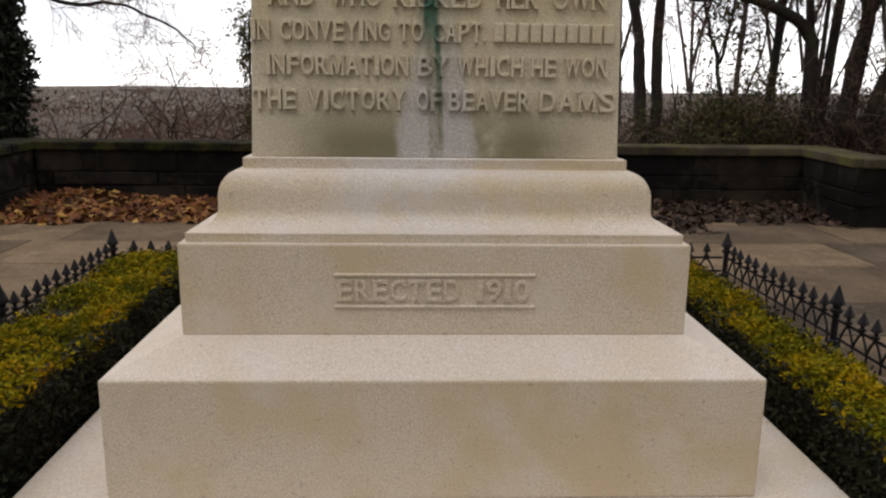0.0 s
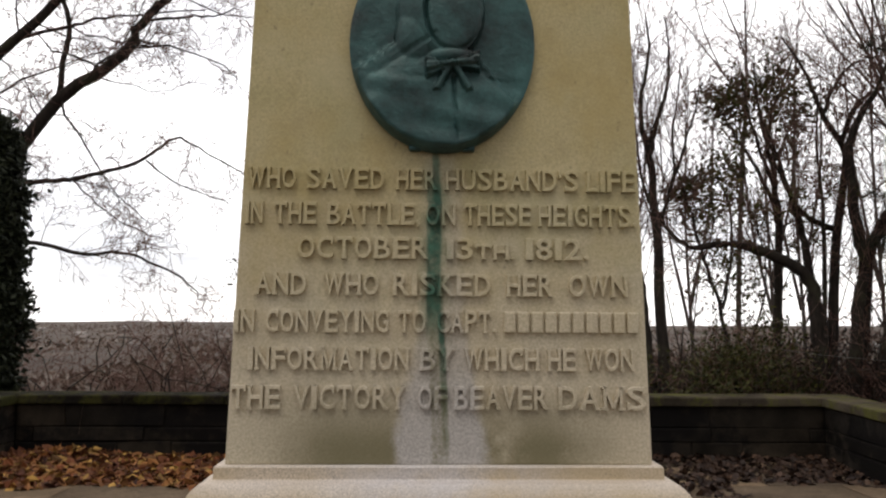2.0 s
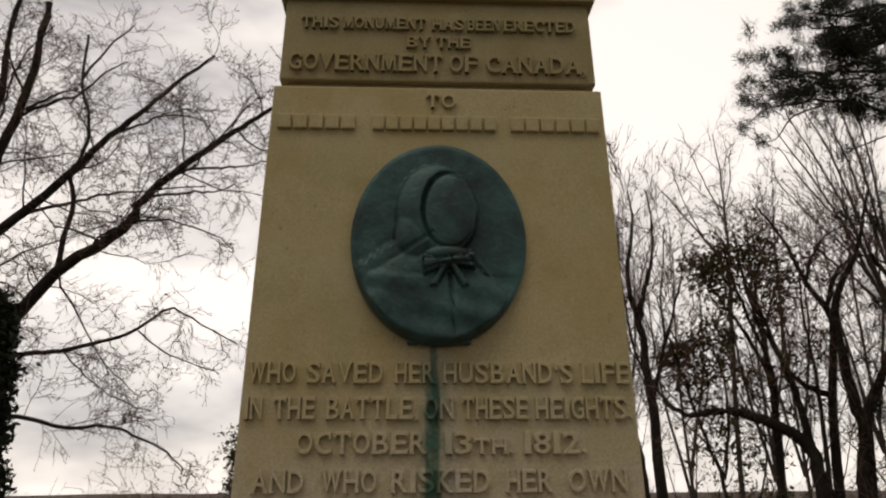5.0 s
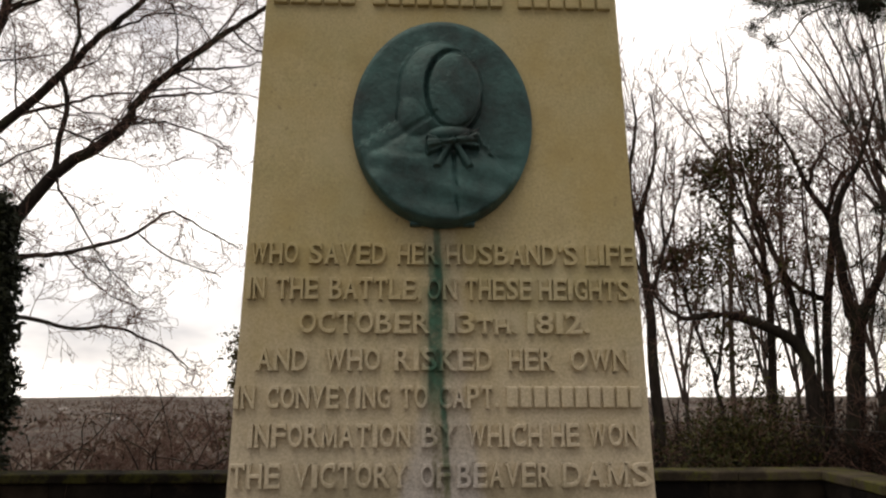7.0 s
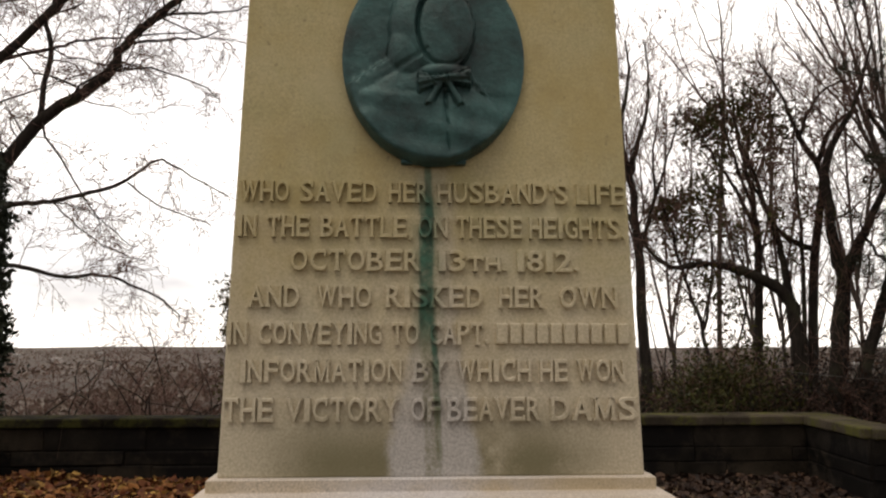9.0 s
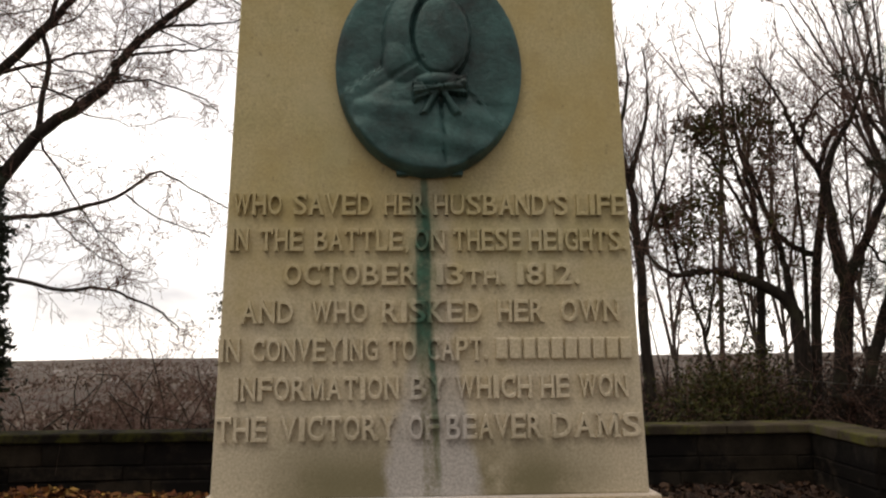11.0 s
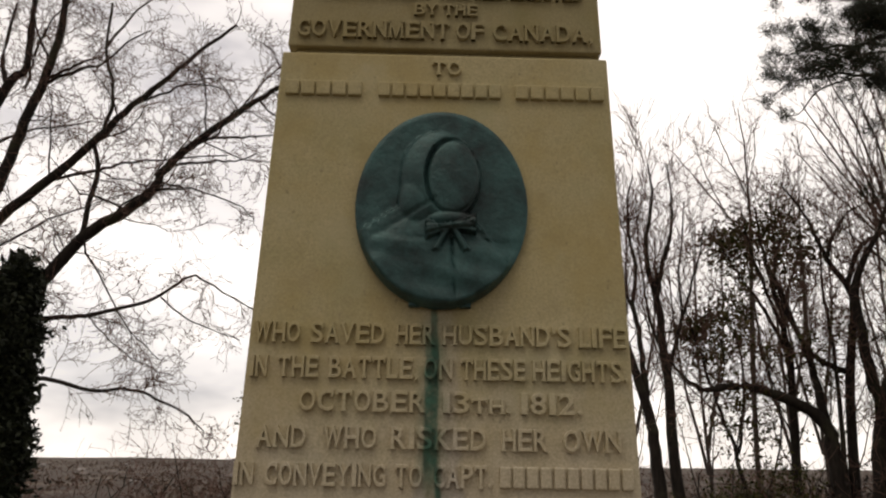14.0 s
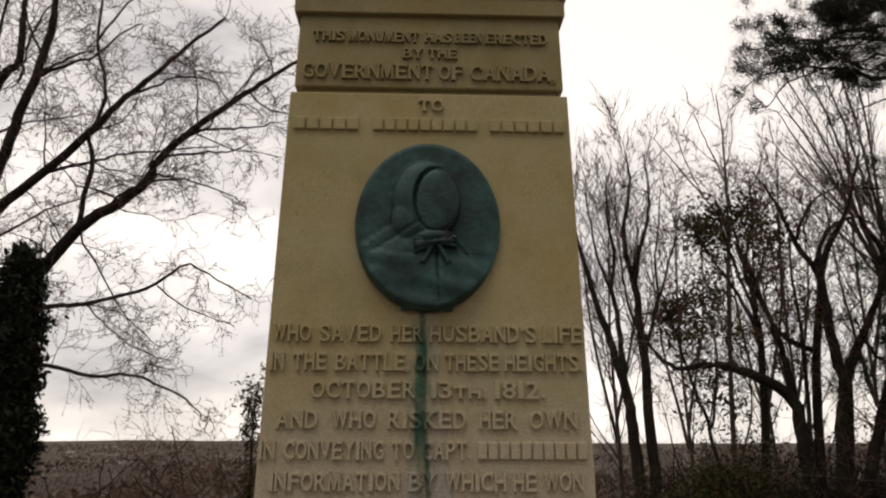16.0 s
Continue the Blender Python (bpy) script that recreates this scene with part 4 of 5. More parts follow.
def upright_tree(name, label, seed, stems, density, ratio, top, bark_mat, twig_mat, leaf=None, group="", lift=0.09, angle=(22, 48), thin=0.0036):
    rng = np.random.default_rng(seed)
    limbs, twigs = [], []
    for s in stems:
        p, r = stem(*s)
        p[1:] += rng.normal(0, 0.011, p[1:].shape)
        limbs.append((p, r))
        sprout(rng, p, r, limbs, twigs, 0, top, density, ratio, lift, angle, 0.11, 0.26, thin)
    leaves = None
    if leaf:
        lm, per, size, spread, clumps = leaf
        tips = np.array([q[0][k] for q in twigs for k in (-1, 1)])
        chance = np.zeros(len(tips))
        for mid, reach, keep in clumps:
            d = (tips - np.array(mid)) / np.array(reach)
            chance = np.maximum(chance, keep * np.clip(1.15 - (d * d).sum(1), 0, 1))
        chance *= np.array([min(1.0, max(0.0, 0.5 + 2.6 * noise.noise((q[0] * 2.3, q[1] * 2.3, q[2] * 2.8)))) for q in tips.tolist()])
        ends = tips[rng.uniform(size=len(tips)) < chance]
        leaves = leaf_cards(rng, ends, size, per, spread)
        return plant(name, label, "tree", limbs, twigs, bark_mat, twig_mat, leaves, lm, group=group)
    return plant(name, label, "tree", limbs, twigs, bark_mat, twig_mat, group=group)


# twin trunks, slender trees in dry leaf, forked trees
upright_tree("bare_tree", "bare double-stemmed tree behind the parapet", 21, [
    ([(3.86, 10, -0.6), (3.75, 10, 0.8), (3.66, 10, 1.9), (3.58, 10, 2.5), (3.40, 10, 3.2), (3.21, 10, 3.8), (3.04, 10, 4.4), (2.8, 10, 5.4), (2.75, 10.1, 6.4)], 0.125, 0.018),
    ([(3.58, 10, 2.5), (3.54, 10, 3.13), (3.50, 10, 3.75), (3.42, 10, 4.3), (3.50, 10, 4.9), (3.42, 10, 5.5), (3.40, 10, 6.1), (3.5, 10, 6.7)], 0.058, 0.012),
    ([(3.46, 10, 4.1), (3.25, 10.2, 4.9), (3.12, 10.3, 5.8), (3.1, 10.3, 6.5)], 0.03, 0.010),
], 0.88, 0.22, 3, BARK, TWIG, group="trees behind the wall", lift=0.10, angle=(20, 46), thin=0.0036)
upright_tree("bare_tree", "slim bare tree with upswept branches", 22, [
    ([(4.06, 10, -0.6), (4.0, 10, 0.8), (3.96, 10, 2.2), (3.92, 10, 3.05), (3.86, 10, 4.0), (3.82, 10, 4.53), (3.68, 10, 5.07), (3.74, 10, 5.74), (3.86, 10, 6.4), (3.80, 10, 6.9)], 0.11, 0.012),
    ([(3.82, 10, 4.5), (3.97, 10, 5.07), (4.13, 10, 5.60), (4.20, 10, 6.32), (4.14, 10, 6.9)], 0.05, 0.012),
    ([(3.92, 10, 3.1), (4.06, 10, 3.56), (4.24, 10, 4.13), (4.42, 10, 4.64), (4.60, 10, 5.15), (4.76, 10, 5.8)], 0.04, 0.010),
    ([(3.90, 10, 3.5), (3.72, 10.2, 4.2), (3.65, 10.2, 5.0), (3.58, 10.2, 6.2)], 0.03, 0.010),
    ([(4.24, 10, 4.13), (4.3, 10.2, 5.0), (4.5, 10.2, 6.3)], 0.028, 0.010),
], 0.88, 0.22, 3, BARK, TWIG, group="trees behind the wall", lift=0.10, angle=(20, 46), thin=0.0036)
upright_tree("leafy_tree", "slender tree with a dense crown of dry brown leaves", 23, [
    ([(6.08, 10.5, -0.6), (6.12, 10.5, 0.75), (6.22, 10.5, 2.4), (6.25, 10.5, 3.5), (6.18, 10.5, 4.3), (6.08, 10.5, 4.85), (5.93, 10.5, 5.6), (5.90, 10.5, 6.3)], 0.095, 0.014),
    ([(6.24, 10.5, 3.4), (6.11, 10.5, 3.9), (5.83, 10.5, 4.5), (5.45, 10.5, 5.05), (5.2, 10.5, 5.5)], 0.045, 0.012),
    ([(6.10, 10.5, 4.80), (6.2, 10.5, 5.42), (6.42, 10.5, 5.96), (6.65, 10.5, 6.5)], 0.04, 0.012),
    ([(6.2, 10.5, 4.0), (5.8, 10.3, 4.9), (5.6, 10.3, 5.7), (5.55, 10.3, 6.2)], 0.035, 0.012),
    ([(6.15, 10.5, 4.4), (6.5, 10.6, 5.0), (6.7, 10.6, 5.6)], 0.03, 0.010),
], 1.0, 0.25, 3, BARK, TWIG, (LEAF_BROWN, 7, 0.052, 0.10, (((5.85, 10.5, 5.45), (1.2, 1.4, 1.05), 0.50), ((5.5, 10.5, 4.6), (0.8, 1.0, 0.5), 0.25), ((6.5, 10.5, 5.0), (0.8, 1.0, 0.7), 0.22))),
    "trees behind the wall", 0.05, (28, 62), 0.0036)
upright_tree("leafy_tree", "thin leaning tree sparsely hung with small green-brown leaves", 26, [
    ([(5.55, 10.6, -0.6), (5.38, 10.6, 0.9), (5.20, 10.6, 2.0), (4.94, 10.6, 2.75), (4.78, 10.6, 3.4), (4.64, 10.6, 3.9), (4.5, 10.6, 4.4)], 0.045, 0.012),
    ([(5.25, 10.6, 1.9), (5.45, 10.6, 2.9), (5.40, 10.6, 3.7), (5.2, 10.6, 4.3)], 0.03, 0.010),
    ([(5.45, 10.6, 0.9), (5.8, 10.4, 1.7), (5.95, 10.4, 2.6), (5.8, 10.4, 3.3)], 0.025, 0.010),
    ([(4.94, 10.6, 2.75), (5.1, 10.5, 3.4), (5.0, 10.5, 4.0)], 0.02, 0.008),
], 1.1, 0.34, 3, BARK, TWIG, (LEAF_BROWN, 8, 0.052, 0.09, (((5.25, 10.6, 3.85), (1.0, 1.2, 0.75), 0.50), ((5.35, 10.6, 2.3), (1.2, 1.1, 0.9), 0.38))),
    "trees behind the wall", 0.03, (30, 70), 0.0036)
upright_tree("forked_tree", "dark forked tree with one long arching limb", 24, [
    ([(6.68, 10, -0.6), (6.66, 10, 0.75), (6.6, 10, 1.7), (6.5, 10, 2.38), (5.91, 10, 2.8), (5.35, 10, 2.97), (4.87, 10, 2.97), (4.47, 10, 2.93), (4.13, 10, 3.2), (3.96, 10, 3.5)], 0.15, 0.014),
    ([(6.6, 10, 1.7), (6.46, 10, 2.9), (6.36, 10, 3.4), (6.12, 10, 4.15), (5.94, 10, 4.75), (5.70, 10, 5.2)], 0.075, 0.014),
    ([(6.68, 9.9, 0.4), (6.7, 9.9, 1.85), (6.73, 9.9, 2.95), (6.72, 9.9, 3.8), (6.66, 9.9, 4.7), (6.72, 9.9, 5.6)], 0.05, 0.012),
    ([(6.84, 10, -0.6), (6.84, 10, 0.75), (6.88, 10, 1.8), (7.0, 10, 3.25), (7.2, 10, 4.25), (7.13, 10, 4.75), (6.84, 10, 5.2), (6.70, 10, 5.6), (6.50, 10, 6.1), (6.15, 10, 6.6)], 0.105, 0.014),
    ([(7.0, 10, 3.25), (6.58, 10, 3.4), (6.34, 10, 3.65), (6.05, 10, 4.2), (5.90, 10, 4.7)], 0.06, 0.012),
    ([(7.14, 10, 4.7), (7.38, 10, 5.3), (7.65, 10, 5.6), (8.05, 10, 5.7), (8.5, 10, 5.5)], 0.05, 0.015),
    ([(6.84, 10, 5.2), (7.1, 10, 5.8), (7.5, 10, 6.2), (8.0, 10, 6.3)], 0.035, 0.010),
], 0.98, 0.20, 3, BARK, TWIG, (LEAF_BROWN, 7, 0.046, 0.08, (((6.1, 10.0, 3.4), (1.5, 1.2, 1.3), 0.16), ((7.1, 10.0, 4.4), (0.5, 0.6, 0.4), 0.35))), "trees behind the wall", 0.06, (28, 62), 0.0036)
upright_tree("forked_tree", "leaning forked tree with a broken stub", 25, [
    ([(6.9, 9.5, -0.6), (6.98, 9.5, 0.8), (7.18, 9.5, 2.6), (7.08, 9.5, 3.05), (7.0, 9.5, 3.9), (7.0, 9.5, 4.6), (7.27, 9.5, 5.2), (7.6, 9.5, 5.75), (7.95, 9.5, 6.8)], 0.14, 0.02),
    ([(7.2, 9.5, 2.72), (7.45, 9.5, 3.25), (7.8, 9.5, 3.85), (8.2, 9.5, 4.7), (8.6, 9.5, 5.9)], 0.10, 0.025),
    ([(6.85, 9.4, -0.6), (6.89, 9.4, 0.8), (6.98, 9.4, 1.9), (7.03, 9.4, 2.45)], 0.12, 0.09),
], 0.98, 0.20, 3, BARK, TWIG, group="trees behind the wall", lift=0.06, angle=(28, 62), thin=0.0036)
upright_tree("bare_tree", "dark trunk leaning away at the edge of the wood", 27, [
    ([(6.9, 9.2, -0.6), (7.2, 9.2, 0.9), (7.55, 9.2, 2.1), (7.85, 9.2, 2.9), (8.0, 9.2, 3.7), (7.95, 9.2, 4.8), (7.6, 9.2, 5.5)], 0.12, 0.03),
    ([(7.85, 9.2, 2.9), (7.5, 9.2, 3.2), (7.3, 9.2, 3.7)], 0.035, 0.010),
], 1.1, 0.22, 3, BARK, TWIG, group="trees behind the wall", lift=0.06, angle=(28, 62), thin=0.0036)
# a fan of slender grey stems beyond the forked trees
fan = [([(10.1 + 0.05 * k, 12 + 0.12 * (k % 3), -0.9), (9.95 + 0.06 * k, 12 + 0.12 * (k % 3), 3.4 + 0.2 * (k % 4)), (9.3 + 0.13 * k, 12 + 0.1 * (k % 3), 6.0 + 0.12 * (k % 5)), (8.55 + 0.24 * k, 12, 7.8 + 0.2 * k), (7.75 + 0.34 * k, 12, 9.2 + 0.3 * k)], 0.06, 0.010) for k in range(6)]
fan += [([(9.8, 11.8, 4.4), (9.0, 11.7, 5.5 + 0.5 * k), (8.2, 11.7, 6.3 + 0.65 * k), (7.4 + 0.1 * k, 11.7, 7.0 + 0.8 * k)], 0.032, 0.009) for k in range(3)]
upright_tree("bare_tree", "cluster of slender grey stems leaning over the terrace", 28, fan, 0.6, 0.17, 2, BARK_PALE, TWIG, group="trees behind the wall", lift=0.05, angle=(16, 38), thin=0.0042)
# one tall pale tree standing clear above the rest
upright_tree("bare_tree", "tall pale bare tree rising above the woods", 29, [
    ([(8.2, 17, -3.2), (8.26, 17, 2.0), (8.5, 17, 6.3), (8.62, 17, 7.6), (8.66, 17, 8.9), (8.66, 17, 10.2), (8.58, 17, 11.5)], 0.08, 0.010),
    ([(8.60, 17, 7.3), (8.23, 17, 8.0), (7.69, 17, 8.7), (7.16, 17, 9.4), (6.65, 17, 10.1)], 0.034, 0.009),
    ([(8.66, 17, 8.7), (8.29, 17, 9.7), (8.04, 17, 10.4), (7.86, 17, 11.0)], 0.026, 0.008),
    ([(8.0, 17, 8.3), (7.6, 17, 9.2), (7.36, 17, 10.0), (7.26, 17, 10.5)], 0.020, 0.008),
    ([(8.66, 17, 9.2), (8.92, 17, 10.0), (9.0, 17, 10.8)], 0.020, 0.008),
], 0.55, 0.14, 2, BARK_PALE, TWIG, group="trees behind the wall", lift=0.07, angle=(25, 55), thin=0.0045)
# tall bare woods standing off behind the terrace
for i, (x, y, h, s) in enumerate(((7.0, 24, 10.6, 31), (10.2, 26, 10.8, 33), (12.9, 25, 11.8, 34), (14.5, 26, 12.5, 35), (17.0, 25, 14.0, 36), (5.2, 27, 10.2, 37))):
    gz = ground_z(x, y) - 0.2
    upright_tree("bare_tree", "slim bare tree in grey winter woods", s, [
        ([(x, y, gz), (x + 0.1, y, gz + (h - gz) * 0.35), (x - 0.1, y, gz + (h - gz) * 0.7), (x + 0.15, y, h)], 0.10, 0.02),
        ([(x, y, gz + (h - gz) * 0.45), (x - 0.7, y + 0.2, gz + (h - gz) * 0.68), (x - 1.0, y + 0.2, h - 1.2)], 0.07, 0.016),
        ([(x, y, gz + (h - gz) * 0.5), (x + 0.8, y - 0.2, gz + (h - gz) * 0.72), (x + 1.1, y, h - 0.9)], 0.07, 0.016),
    ], 0.48, 0.25, 2, BARK_PALE, TWIG_FAR, group="winter woods", lift=0.12, angle=(18, 42), thin=0.008)

# low bare shrubs and saplings behind the wall
SHRUBS = ((-5.4, 10.2, 1.8, 41), (-3.9, 9.8, 1.9, 42), (-2.7, 10.2, 1.6, 43), (-4.6, 12.0, 2.0, 44), (2.9, 10.5, 1.7, 45), (4.6, 10.2, 1.6, 46), (6.2, 10.0, 1.4, 47),
          (-1.6, 11.0, 1.5, 48), (-6.4, 11.4, 1.8, 49), (-3.2, 11.2, 1.6, 141), (-4.6, 10.0, 1.5, 142), (-2.2, 10.0, 1.4, 143), (-7.4, 12.6, 2.1, 144), (3.4, 10.2, 1.4, 145), (7.9, 10.6, 1.9, 146), (5.4, 11.4, 1.7, 147), (-3.6, 10.3, 1.6, 148), (-5.6, 10.2, 1.6, 149), (-1.9, 10.2, 1.5, 150), (6.9, 11.2, 1.8, 151), (-4.3, 10.6, 1.7, 152))
for x, y, h, s in SHRUBS:
    rng = np.random.default_rng(s)
    limbs, twigs = [], []
    gz = ground_z(x, y) - 0.1
    for k in range(9):
        d = np.array((rng.normal(0, 0.8), rng.normal(0, 0.35), 1.0))
        p, r, _ = wander(rng, (x + rng.normal(0, 0.15), y + rng.normal(0, 0.15), gz), d / np.linalg.norm(d), (h - gz) * rng.uniform(0.7, 1.15), 0.026, 0.008, 9, 0.27, 0.02)
        limbs.append((p, r))
        sprout(rng, p, r, limbs, twigs, 0, 2, 0.75, 0.36, 0.02, (30, 75), 0.2)
    plant("bare_shrub", "tangled bare shrub behind the parapet", "shrub", limbs, twigs, BARK, TWIG, group="bare shrubs")

# leafy shrubs behind the wall: two in dull green leaf, the rest thin and brown
for x, y, w, h, s, per, mat, what in ((4.9, 9.0, 0.26, 1.5, 51, 6, LEAF_GREEN, "straggling shrub with dull yellow-green leaves"), (5.5, 9.2, 0.26, 1.45, 52, 6, LEAF_GREEN, "straggling shrub with dull yellow-green leaves"),
                                      (7.5, 9.1, 0.45, 1.4, 53, 2, LITTER_DARK, "shrub hung with dead brown leaves"), (6.7, 9.5, 0.45, 1.2, 54, 2, LITTER_DARK, "shrub hung with dead brown leaves"),
                                      (8.4, 8.9, 0.45, 2.1, 55, 3, LITTER_DARK, "shrub hung with dead brown leaves"), (9.2, 9.4, 0.45, 2.4, 57, 3, LITTER_DARK, "shrub hung with dead brown leaves")):
    rng = np.random.default_rng(s)
    limbs, twigs, ends = [], [], []
    for k in range(8):
        d = np.array((rng.normal(0, w), rng.normal(0, w), 1.0))
        p, r, _ = wander(rng, (x, y, GZ - 0.3), d / np.linalg.norm(d), (h + 0.5) * rng.uniform(0.7, 1.05), 0.022, 0.006, 7, 0.15, 0.02)
        limbs.append((p, r))
        sprout(rng, p, r, limbs, twigs, 0, 2, 0.8, 0.38, 0.02, (30, 70), 0.2)
    ends = [q[0][k] for q in twigs for k in (-1, len(q[0]) // 2)]
    plant("leafy_shrub", what, "shrub", limbs, twigs, BARK, TWIG, leaf_cards(rng, ends, 0.042, per, 0.10), mat, group="shrubs in leaf")

# a small leafy sapling seen past the shaft
rng = np.random.default_rng(58)
limbs, twigs = [], []
p, r = stem([(-2.82, 10, -0.8), (-2.79, 10, 0.8), (-2.81, 10, 1.8), (-2.78, 10, 2.35)], 0.035, 0.010)
limbs.append((p, r))
sprout(rng, p, r, limbs, twigs, 0, 1, 3.0, 0.08, 0.12, (20, 45), 0.12)
twigs = [q for q in twigs if abs(q[0][-1][0] + 2.80) < 0.26]
plant("sapling", "small sapling in dense brown-green leaf behind the parapet", "tree", limbs, twigs, BARK, TWIG, leaf_cards(rng, [e for q in twigs for e in (q[0][-1], q[0][1]) if e[2] > 0.7], 0.036, 10, 0.055), LEAF_BROWN)


# the dense columnar cedar
def cedar(x, y, w, h):
    rng = np.random.default_rng(61)
    p, r = stem([(x, y, GZ - 0.4), (x, y, h * 0.5), (x, y, h * 0.94)], 0.16, 0.02)
    limbs, twigs, cen = [(p, r)], [], []
    for k in range(620):
        z = rng.uniform(0.0, h * 0.97)
        f = z / h
        a = rng.uniform(0, 2 * math.pi)
        rad = w * (0.80 + 0.20 * min(1.0, f * 2.2)) * (1 - f ** 4) ** 0.8 * rng.uniform(0.82, 1.08) * (1 + 0.45 * noise.noise((2 * math.cos(a), 2 * math.sin(a), z * 2.0)))
        e = np.array((x + rad * math.cos(a), y + rad * math.sin(a), z + 0.25 * rad))
        q = np.linspace((x, y, z - 0.15), e, 4)
        twigs.append((q, np.linspace(0.012, 0.004, 4)))
        for u in (0.62, 0.8, 0.95, 1.03):
            cen.append(np.array((x, y, z)) * (1 - u) + e * u + rng.normal(0, 0.05, 3))
    plant("cedar_tree", "dense dark columnar cedar", "tree", limbs, twigs, BARK, TWIG, leaf_cards(rng, cen, 0.062, 12, 0.075), CEDAR, "foliage")


cedar(-6.30, 8.7, 0.40, 4.60)


# pine reaching in from the side
def pine():
    rng = np.random.default_rng(71)
    limbs, twigs, cen = [], [], []
    limbs.append(stem([(9.6, 8.2, GZ - 0.3), (9.5, 8.2, 4.0), (9.4, 8.2, 8.0), (9.3, 8.2, 11.5)], 0.24, 0.10))
    boughs = [[(9.4, 8.2, 7.3), (8.4, 8.1, 7.5), (7.4, 8.0, 7.55), (6.6, 8.0, 7.7), (5.85, 8.0, 7.6)],
              [(9.4, 8.2, 8.4), (8.2, 8.0, 8.5), (7.0, 7.9, 8.3), (6.2, 7.9, 8.1), (5.6, 7.9, 8.2)]]
    # the heavy upper boughs
    for k in range(9):
        z, yy = 7.5 + 0.30 * k, 8.2 + rng.uniform(-0.7, 0.6)
        tip = 6.0 + 0.12 * abs(k - 3) + rng.uniform(0.0, 1.0)
        boughs.append([(9.4, 8.2, z), (8.3, (yy + 8.2) / 2, z + 0.30), (0.5 * (8.3 + tip), yy, z + 0.25 + rng.uniform(-0.1, 0.1)), (tip, yy, z + rng.uniform(0.0, 0.4))])
    # shorter, looser boughs below them
    for k in range(24):
        z, yy = 1.5 + 0.19 * k, 8.2 + rng.uniform(-0.5, 0.5)
        tip = (7.3 if 6 < k < 19 else 7.55) + rng.uniform(0.0, 0.75)
        boughs.append([(9.45, 8.2, z), (8.8, (yy + 8.2) / 2, z + 0.18), (0.5 * (8.8 + tip), yy, z + 0.15), (tip, yy, z + rng.uniform(-0.05, 0.25))])
    # a few bare hanging shoots with a tuft at the end
    shoots = [[(6.5, 8, 7.62), (5.95, 8, 7.4), (5.62, 8, 7.0), (5.34, 8, 6.95)], [(6.0, 8, 7.62), (5.6, 8, 7.55), (5.3, 8, 7.35), (5.10, 8, 7.15)],
              [(9.4, 8.2, 5.2), (8.0, 8.0, 5.6), (7.0, 8.0, 5.6), (6.45, 8, 5.72)], [(9.4, 8.2, 4.1), (8.0, 8, 4.4), (7.2, 8, 4.3), (6.75, 8, 4.33)],
              [(8.2, 8.0, 7.4), (7.2, 8, 7.0), (6.62, 8, 6.75)], [(5.9, 7.9, 8.15), (5.5, 7.9, 7.95), (5.25, 7.9, 7.98)]]
    for pts in shoots:
        p, r = stem(pts, 0.018, 0.007)
        limbs.append((p, r))
        for q in (p[-1], p[-1] + (0.06, 0.05, 0.03), p[-2] + (0.0, -0.04, 0.05), p[-3]):
            cen.append(np.array(q))
    for pts in boughs:
        p, r = stem(pts, 0.05, 0.012)
        p[1:] += rng.normal(0, 0.03, p[1:].shape)
        limbs.append((p, r))
        sub = []
        sprout(rng, p, r, limbs, sub, 0, 1, 1.05, 0.25, 0.05, (25, 65), 0.16, 0.2)
        twigs += sub
        for q in sub:
            cen += [q[0][-1], (q[0][-1] + q[0][-2]) / 2, q[0][-2]]
        cen.append(p[-1])
    # needles: bundles of thin blades radiating from the twig ends
    v, f = [], []
    for c in cen:
        axis = np.array((-0.5, 0, 0.35))
        for _ in range(34):
            d = rng.normal(0, 1, 3) + axis
            d /= np.linalg.norm(d)
            s = np.cross(d, rng.normal(0, 1, 3))
            s *= 0.005 / (np.linalg.norm(s) + 1e-9)
            ln = rng.uniform(0.08, 0.16)
            o = len(v)
            b = c + rng.normal(0, 0.055, 3)
            k = np.cross(d, s)
            v += [tuple(b + s), tuple(b - s * 0.5 + k * 0.9), tuple(b - s * 0.5 - k * 0.9), tuple(b + d * ln)]
            f += [(o, o + 1, o + 3), (o + 1, o + 2, o + 3), (o + 2, o, o + 3)]
    plant("pine_tree", "pine with dark needle tufts on drooping boughs", "tree", limbs, twigs, BARK, TWIG, (v, f), PINE, "needles")


pine()

# scrub on the falling slope and far woods
rng = np.random.default_rng(81)
v, f = [], []
for k in range(5200):
    near = k < 2600
    y = rng.uniform(9.3, 40) if near else 30 + 10 ** rng.uniform(0.8, 2.6)
    x = rng.uniform(-0.8, 0.8) * (y + 4)
    z = ground_z(x, y)
    hgt = rng.uniform(0.7, 1.9) if near else rng.uniform(2.5, 7)
    for q in range(16):
        d = np.array((rng.normal(0, 0.5), rng.normal(0, 0.4), 1.0)) * hgt * rng.uniform(0.4, 1.1)
        b = np.array((x, y, z)) + np.array((rng.normal(0, 0.4), rng.normal(0, 0.4), -0.2)) * (1 + y * 0.012)
        t = 0.0065 * (0.7 + 0.25 * hgt) * (1 + y * 0.012)
        o = len(v)
        v += [tuple(b + (t, 0, 0)), tuple(b + (-t * 0.6, t, 0)), tuple(b + (-t * 0.6, -t, 0)), tuple(b + d)]
        f += [(o, o + 1, o + 3), (o + 1, o + 2, o + 3), (o + 2, o, o + 3)]
scrub = mesh_object("far_scrub", v, f, TWIG_FAR)
tagged(scrub, "grey-brown bare scrub and far woods down the slope", "scrub", kind="stuff")


